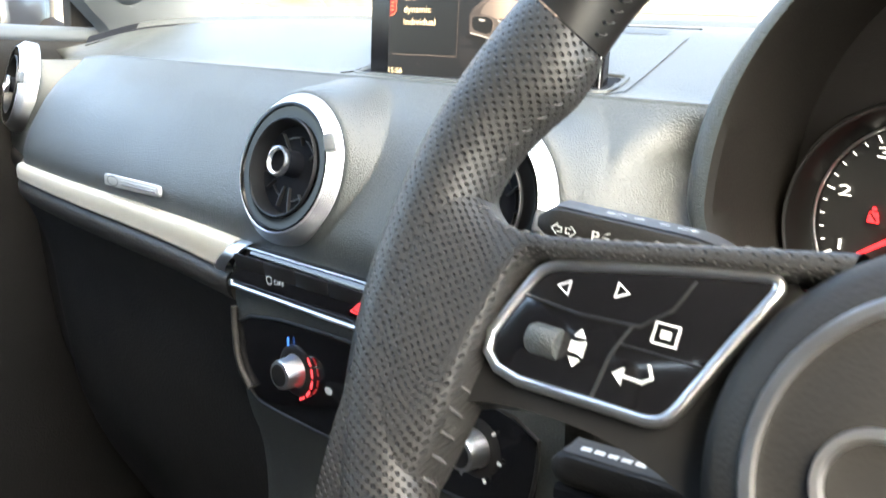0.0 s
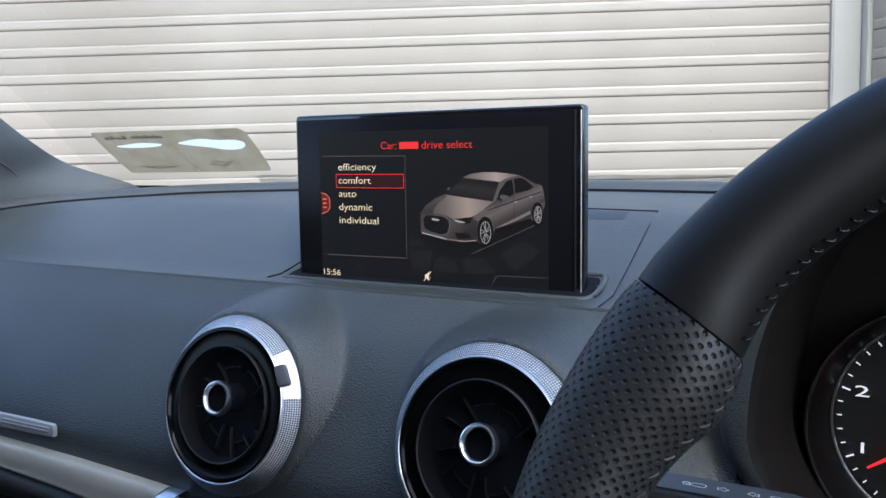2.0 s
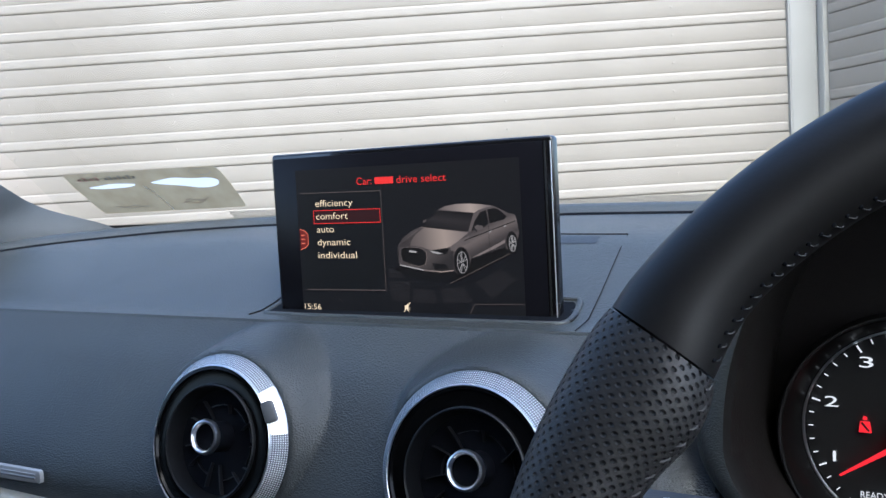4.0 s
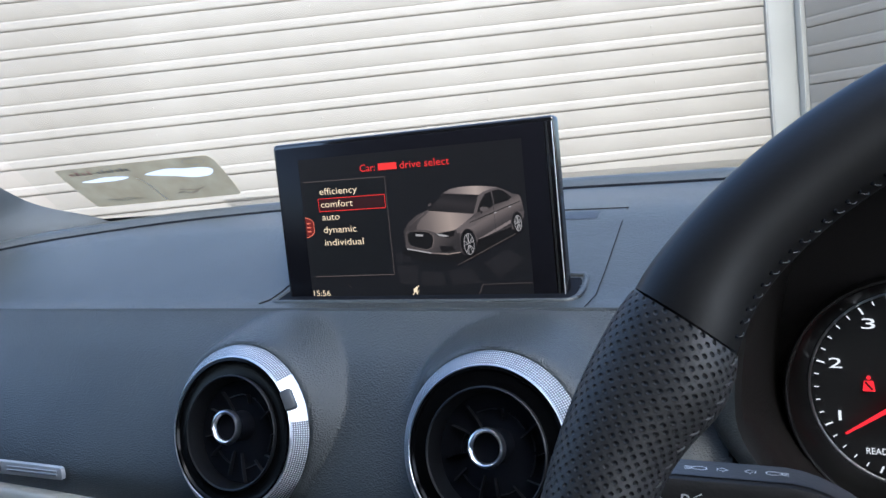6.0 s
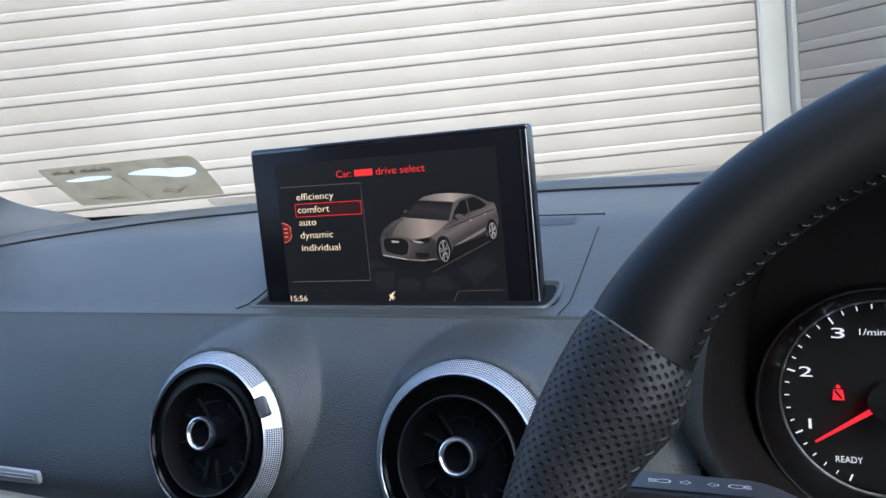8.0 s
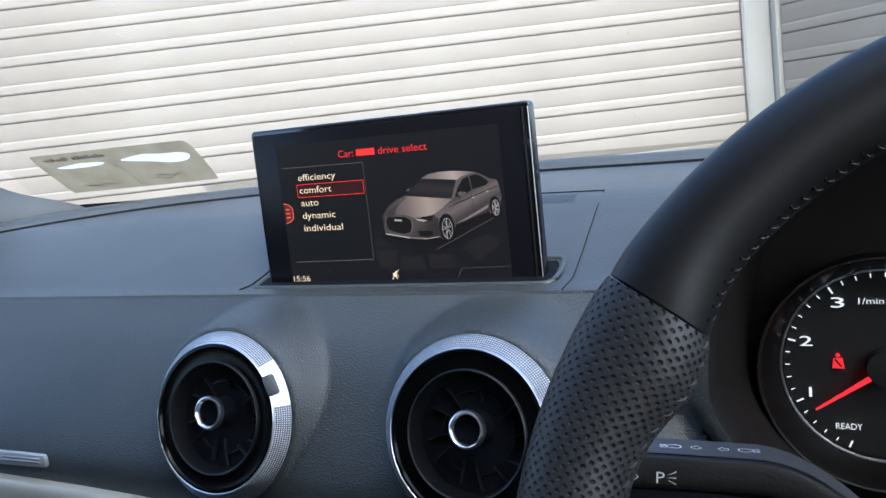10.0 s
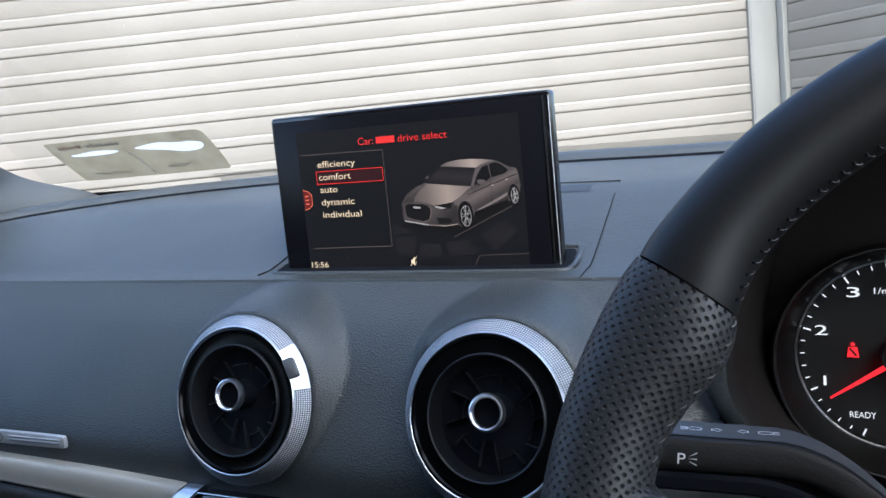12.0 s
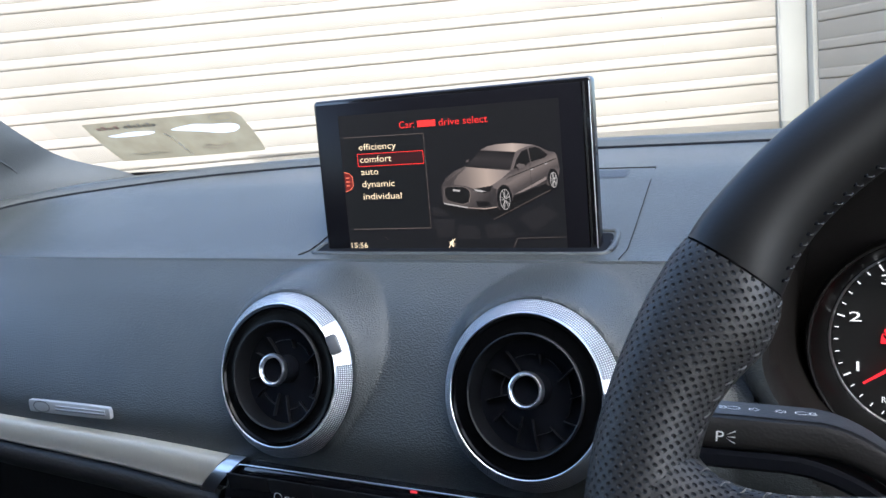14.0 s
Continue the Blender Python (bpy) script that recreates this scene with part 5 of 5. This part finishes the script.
link(FRIT, f_vor.outputs["Distance"], f_cut.inputs[0]), link(FRIT, f_cut.outputs[0], f_mix.inputs[0])
link(FRIT, f_tr.outputs[0], f_mix.inputs[1]), link(FRIT, bsdf(FRIT).outputs[0], f_mix.inputs[2])
link(FRIT, f_mix.outputs[0], fn["Material Output"].inputs[0])
part("dot_band", sheet([[on_glass(-0.42 + 0.07 * i, z, 0.0025) for z in (1.047, 1.0600)] for i in range(16)]), FRIT, windscreen)

sticker = thing("windscreen_sticker", None, "faded beige paper sticker on the windscreen with white patches", "sticker")
rect = smooth_loop([(-0.620, 1.0625), (-0.612, 1.0618), (-0.394, 1.0640), (-0.386, 1.0655), (-0.378, 1.1020), (-0.382, 1.1095), (-0.392, 1.1100), (-0.610, 1.1105), (-0.621, 1.1095)], 1)
PATCHES = [smooth_loop([(-0.600, 1.0945), (-0.580, 1.0955), (-0.556, 1.0975), (-0.535, 1.0970), (-0.514, 1.0955), (-0.528, 1.0925), (-0.560, 1.0918), (-0.588, 1.0922)], 2),
           smooth_loop([(-0.497, 1.0960), (-0.470, 1.0990), (-0.450, 1.1005), (-0.428, 1.0980), (-0.405, 1.0985), (-0.390, 1.0955), (-0.400, 1.0885), (-0.425, 1.0872), (-0.450, 1.0910), (-0.478, 1.0935)], 2)]
bm = bmesh.new()
edges = []
for loop in (rect, *PATCHES):
    vs = [bm.verts.new(on_glass(x, z, 0.002)) for x, z in loop]
    edges += [bm.edges.new((a, b)) for a, b in zip(vs, vs[1:] + vs[:1])]
bmesh.ops.triangle_fill(bm, use_beauty=True, use_dissolve=False, edges=edges)
part("paper", bm, PAPER, sticker, smooth=False)


def on_paper(name, pts, mat, lift=0.0025):
    bm = bmesh.new()
    bm.faces.new([bm.verts.new(on_glass(x, z, lift)) for x, z in pts])
    return part(name, bm, mat, sticker, smooth=False)


for loop in PATCHES:
    on_paper("white_patch", loop, WHITE_PAPER, 0.002)
for k, (x, w, mat) in enumerate(((-0.602, 0.040, INK_RED), (-0.556, 0.052, INK))):
    for q in range(4 if k == 0 else 7):
        dx = w / (4 if k == 0 else 7)
        on_paper("print_bar", [(x + q * dx, 1.1020), (x + (q + 0.7) * dx, 1.1020), (x + (q + 0.7) * dx, 1.1050 + 0.0015 * (q % 2)), (x + q * dx, 1.1050 + 0.0015 * (q % 2))], mat)
ell = [(math.cos(k * math.pi / 12), math.sin(k * math.pi / 12)) for k in range(24)]
bm = outline_flat([(-0.407 + 0.016 * a, 1.1050 + 0.0038 * b) for a, b in ell], 0.0012, 0.0)
for v in bm.verts:
    v.co = on_glass(v.co.x, v.co.z, 0.0025)
part("print_ring", bm, INK, sticker, smooth=False)
for x0, x1, z, mat in ((-0.588, -0.545, 1.0705, INK_FAINT), (-0.580, -0.530, 1.0690, INK_FAINT), (-0.472, -0.440, 1.0720, RED_FAINT), (-0.465, -0.430, 1.0748, RED_FAINT)):
    wave = [(x0 + (x1 - x0) * k / 8, z + 0.0010 * math.sin(k * 0.9 + x0 * 40)) for k in range(9)]
    on_paper("scribble", [(x, v + 0.0005) for x, v in wave] + [(x, v - 0.0004) for x, v in reversed(wave)], mat)
on_paper("crease", [(-0.506, 1.0930), (-0.500, 1.0860), (-0.497, 1.0650), (-0.4985, 1.0650), (-0.502, 1.0860), (-0.5085, 1.0930)], WHITE_PAPER)

# A-pillar trim
pillar = thing("pillar_trim", None, "grey plastic windscreen pillar trim with small round speaker", "pillar trim", kind="structure")
EDGES = [((-0.655, 0.097, 1.003), (-0.556, 0.282, 1.030)), ((-0.655, 0.095, 1.023), (-0.566, 0.260, 1.0485)), ((-0.655, 0.074, 1.045), (-0.600, 0.204, 1.072)), ((-0.655, 0.052, 1.070), (-0.600, 0.158, 1.097)),
         ((-0.655, 0.040, 1.100), (-0.600, 0.118, 1.126)), ((-0.652, 0.030, 1.130), (-0.600, 0.074, 1.161)), ((-0.640, -0.07, 1.22), (-0.595, -0.035, 1.235)), ((-0.60, -0.41, 1.38), (-0.56, -0.36, 1.385))]
rows = []
for i in range(41):
    v = i / 40 * (len(EDGES) - 1)
    a = [curve([(k, e[0][c]) for k, e in enumerate(EDGES)], v) for c in range(3)]
    b = [curve([(k, e[1][c]) for k, e in enumerate(EDGES)], v) for c in range(3)]
    row = [(a[0] - 0.03, a[1] - 0.002, a[2])]
    for j in range(13):
        t = j / 12
        p = [a[c] + (b[c] - a[c]) * t for c in range(3)]
        p[0] += 0.012 * math.sin(math.pi * t) ** 0.7
        row.append(tuple(p))
    row.append((b[0] - 0.02, b[1] + 0.014, b[2]))
    rows.append(row)
part("cover", sheet(rows), PILLAR, pillar)


def on_pillar(v, t, lift=0.0):
    """A place on the cover: v along the edges, t across."""
    def at(v, t):
        a = Vector([curve([(k, e[0][c]) for k, e in enumerate(EDGES)], v) for c in range(3)])
        b = Vector([curve([(k, e[1][c]) for k, e in enumerate(EDGES)], v) for c in range(3)])
        return a.lerp(b, t) + Vector((0.012 * math.sin(math.pi * t) ** 0.7, 0, 0))
    p = at(v, t)
    n = (at(v, t + 0.02) - p).cross(at(v + 0.02, t) - p).normalized()
    return p + n * (lift if n.x > 0 else -lift)


# small round loudspeaker in a leaf-shaped recess of the cover
at = on_pillar(2.55, 0.375)
normal = (on_pillar(2.55, 0.375, 0.01) - at).normalized()
if normal.x < 0:
    normal.negate()
across = Vector((0, 0, 1)).cross(normal).normalized()
up = normal.cross(across)
SPEAKER = Matrix((across, up, normal)).transposed().to_4x4()
SPEAKER.translation = at
sp = lathe([(0.0, 0.0014), (0.010, 0.0013), (0.0168, 0.0010), (0.0184, 0.0002), (0.0188, -0.004)], 40)
bmesh.ops.transform(sp, matrix=SPEAKER, verts=sp.verts)
part("tweeter_grille", sp, GRILLE_CLOTH, pillar, "round grey tweeter grille")
for lift, line in ((0.0012, [(-0.003, -0.0185), (0.012, -0.0208), (0.028, -0.0208), (0.045, -0.0165)]), (-0.0008, [(-0.027, 0.024), (-0.010, 0.0245), (0.012, 0.017), (0.032, 0.004), (0.046, -0.0125)])):
    points = [SPEAKER @ Vector((x, z, lift)) for x, z in smooth_loop(line, 2, False)]
    part("tweeter_rib", tube([tuple(p) for p in points], lambda k: 0.0002 + 0.0008 * math.sin(math.pi * k), False, 8), PILLAR, pillar)

# passenger door with its mirror corner, and the mirror outside
door = thing("car_door", None, "grey car door with dark mirror corner and window ledge", "car door", kind="structure")
rows = []
for i in range(20):
    y = 0.112 - 1.5 * i / 19
    rows.append([(x, y, z) for x, z in smooth_loop([(-0.66, 0.40), (-0.672, 0.90), (-0.674, 0.985), (-0.676, 1.009), (-0.69, 1.013), (-0.74, 1.010), (-0.76, 0.95), (-0.76, 0.30)], 2, False)])
part("door_card", sheet(rows), PAD_LOW, door)
rows = [[(x, 0.112 - 1.5 * i / 19, z) for x, z in smooth_loop([(-0.6790, 1.006), (-0.6760, 1.0115), (-0.6785, 1.0185), (-0.686, 1.0235), (-0.70, 1.0255), (-0.735, 1.022), (-0.745, 1.0)], 2, False)] for i in range(20)]
part("window_ledge", sheet(rows), PILLAR, door, "grey window ledge")
bm = slab([(0.126, 1.020), (0.118, 1.032), (0.076, 1.084), (0.069, 1.086), (0.068, 1.080), (0.069, 1.020)], 0.0, 0.02, 0.003)
bmesh.ops.transform(bm, matrix=Matrix.Translation((-0.718, 0, 0)) @ Matrix(((0, 0, 1, 0), (1, 0, 0, 0), (0, 1, 0, 0), (0, 0, 0, 1))), verts=bm.verts)
part("mirror_corner", bm, MATT, door)
mirror = thing("door_mirror", None, "dark painted door mirror outside the window", "door mirror")
bm = box(0.20, 0.10, 0.13, (-0.945, 0.080, 1.022), 0.03, 4)
part("housing", bm, PAINT, mirror)
part("foot", tube([(-0.745, 0.10, 0.99), (-0.80, 0.11, 1.005), (-0.88, 0.115, 1.02)], 0.022), MATT, mirror)

# plain unseen shell that closes the cabin
part("roof", box(1.34, 1.76, 0.03, (0, -1.215, 1.415), 0.01), HEADLINING)
tagged(bpy.data.objects["roof"], "grey cloth headlining of the car roof", "roof", kind="structure")


def shell(name, size, at, mat, label):
    tagged(part(name, box(*size, at, 0.008), mat), label, name.split("_")[0], kind="structure")


shell("floor", (1.5, 2.9, 0.03), (0, -0.9, 0.315), SEAT, "dark carpet floor of the cabin")
shell("wall_right", (0.04, 2.5, 0.68), (0.72, -0.9, 0.67), SEAT, "plain driver's side door panel")
shell("wall_left", (0.04, 1.1, 0.68), (-0.72, -1.75, 0.67), SEAT, "plain rear side panel of the cabin")
# rear wall raised to the roof to keep light from behind off the fascia
shell("wall_rear", (1.46, 0.04, 1.08), (0, -2.2, 0.865), SEAT, "plain unseen rear wall of the cabin, closed to the roof to block light")
# unseen panels added over the rear side windows as light blockers
for x in (-0.70, 0.70):
    shell("panel_rear", (0.04, 1.05, 0.40), (x, -1.65, 1.205), SEAT, "unseen dark panel added at the rear side window to block light")
shell("wall_front", (1.5, 0.03, 0.70), (0, 0.36, 0.67), SEAT, "plain dark bulkhead ahead of the dashboard")
# middle pillars, out of view, made wide to cut side-window light
for x in (-0.66, 0.66):
    shell("pillar_middle", (0.05, 0.32, 0.42), (x, -0.94, 1.20), SEAT, "plain unseen middle roof pillar, widened to block side light")
    shell("pillar_rear", (0.10, 0.35, 0.42), (x, -2.02, 1.20), SEAT, "plain rear roof pillar")
for x in (-0.37, 0.37):
    seat = join(box(0.48, 0.50, 0.16, (x, -0.72, 0.50), 0.05, 3), box(0.46, 0.15, 0.62, (x, -1.02, 0.83), 0.05, 3), box(0.26, 0.09, 0.17, (x, -1.06, 1.24), 0.04, 3))
    tagged(part("seat", seat, SEAT), "plain black cloth front seat", "seat", kind="structure")
shell("kick_panel", (0.04, 0.36, 0.72), (-0.70, 0.22, 0.65), PAD_LOW, "plain dark side panel of the footwell")
rows = [[(0.632 - 0.05 * (k / 4) ** 2, 0.10 - 0.25 * k / 4 - 0.25 * (k / 4) ** 2, 1.0 + 0.4 * k / 4), (0.57 - 0.03 * (k / 4) ** 2, 0.22 - 0.34 * k / 4 - 0.23 * (k / 4) ** 2, 1.0 + 0.4 * k / 4)] for k in range(5)]
tagged(part("pillar_right", sheet(rows), PILLAR), "grey driver's side windscreen pillar", "pillar", kind="structure")

# ---- outside: asphalt and clad building ----
tagged(part("ground", sheet([[(-400 + 80 * i, -400 + 80 * j, 0.0) for j in range(11)] for i in range(11)]), ASPHALT), "grey asphalt yard", "ground", kind="structure")

PITCH = 0.150
WALL_AT, WALL_HEADING, WALL_LEVEL = Vector((-2.0701, 3.9039, 0.0)), 27.55, 0.0086
LINE_Z = 1.518 + 0.25 * WALL_LEVEL


def board_mesh(length, name):
    """One lapped board: x along, -y outwards, the lower lip at z 0."""
    prof = [(0.014, PITCH - 0.002), (0.0, PITCH - 0.003), (0.0, 0.062), (0.0012, 0.059), (0.0034, 0.055), (0.0036, 0.052), (0.0016, 0.048), (0.0006, 0.046), (0.0004, 0.042), (0.0006, 0.022), (0.0007, 0.016), (0.0012, 0.010), (0.0028, 0.0050), (0.0065, 0.0015), (0.012, 0.0), (0.016, 0.0)]
    bm = sheet([[(x, a, b) for a, b in prof] for x in (0.0, length)])
    bm.verts.ensure_lookup_table()
    n = len(prof)
    bm.faces.new(bm.verts[:n]), bm.faces.new(bm.verts[n:])
    bmesh.ops.recalc_face_normals(bm, faces=bm.faces)
    me = bpy.data.meshes.new(name)
    bm.to_mesh(me)
    bm.free()
    me.materials.append(BOARD)
    me.shade_smooth()
    me.set_sharp_from_angle(angle=radians(35))
    return me


base = Matrix.Translation(WALL_AT) @ Matrix.Rotation(radians(WALL_HEADING), 4, "Z") @ Matrix.Rotation(-WALL_LEVEL, 4, "Y")
wall_a = thing("cladding_wall", base, "cream white lapped board cladding of a building", "wall", kind="structure")
END = 1.858
mesh_a = board_mesh(12.0, "board")
k0 = -int(LINE_Z / PITCH)
for k in range(k0, 9):
    b = new("board", mesh_a)
    b.parent = wall_a
    b.matrix_local = Matrix.Translation((END - 12.0, 0, LINE_Z + PITCH * k))
bm = lathe([(0.0, -0.004), (0.004, -0.0035), (0.0055, -0.001), (0.0055, 0.002)], 10)
bmesh.ops.transform(bm, matrix=Matrix.Rotation(radians(-90), 4, "X"), verts=bm.verts)
screw_mesh = bpy.data.meshes.new("screw")
bm.to_mesh(screw_mesh), bm.free()
screw_mesh.materials.append(BOARD)
for k in range(-5, 7):
    for q in range(6):
        b = new("screw", screw_mesh)
        b.parent = wall_a
        b.matrix_local = Matrix.Translation((END - 0.62 - 0.92 * q, -0.0005, LINE_Z + PITCH * (k + 0.72)))
part("backing", box(12.6, 0.1, 2.9, (END - 5.9, 0.075, 1.44)), TRIM_WHITE, wall_a)
corner = thing("corner_trim", base, "white metal corner trim between two clad walls", "trim", kind="structure")
part("post", box(0.15, 0.05, 2.92, (END + 0.077, -0.008, 1.45), 0.006), TRIM_WHITE, corner)
part("post_lip", box(0.012, 0.03, 2.92, (END + 0.001, -0.012, 1.45), 0.003), TRIM_WHITE, corner)
END2 = END + 0.165
turn = radians(-75)
base_b = base @ Matrix.Translation((END2, -0.03, 0)) @ Matrix.Rotation(turn, 4, "Z")
wall_b = thing("cladding_wall", base_b, "shaded side wall with the same lapped boards", "wall", kind="structure")
mesh_b = board_mesh(1.0, "board")
for k in range(k0, 9):
    b = new("board", mesh_b)
    b.parent = wall_b
    b.matrix_local = Matrix.Translation((0.06, 0, LINE_Z + PITCH * k))
part("backing", box(1.08, 0.1, 2.9, (0.54, 0.075, 1.44)), TRIM_WHITE, wall_b)
part("end_lip", box(0.05, 0.045, 2.92, (0.03, -0.004, 1.45), 0.006), TRIM_WHITE, wall_b)
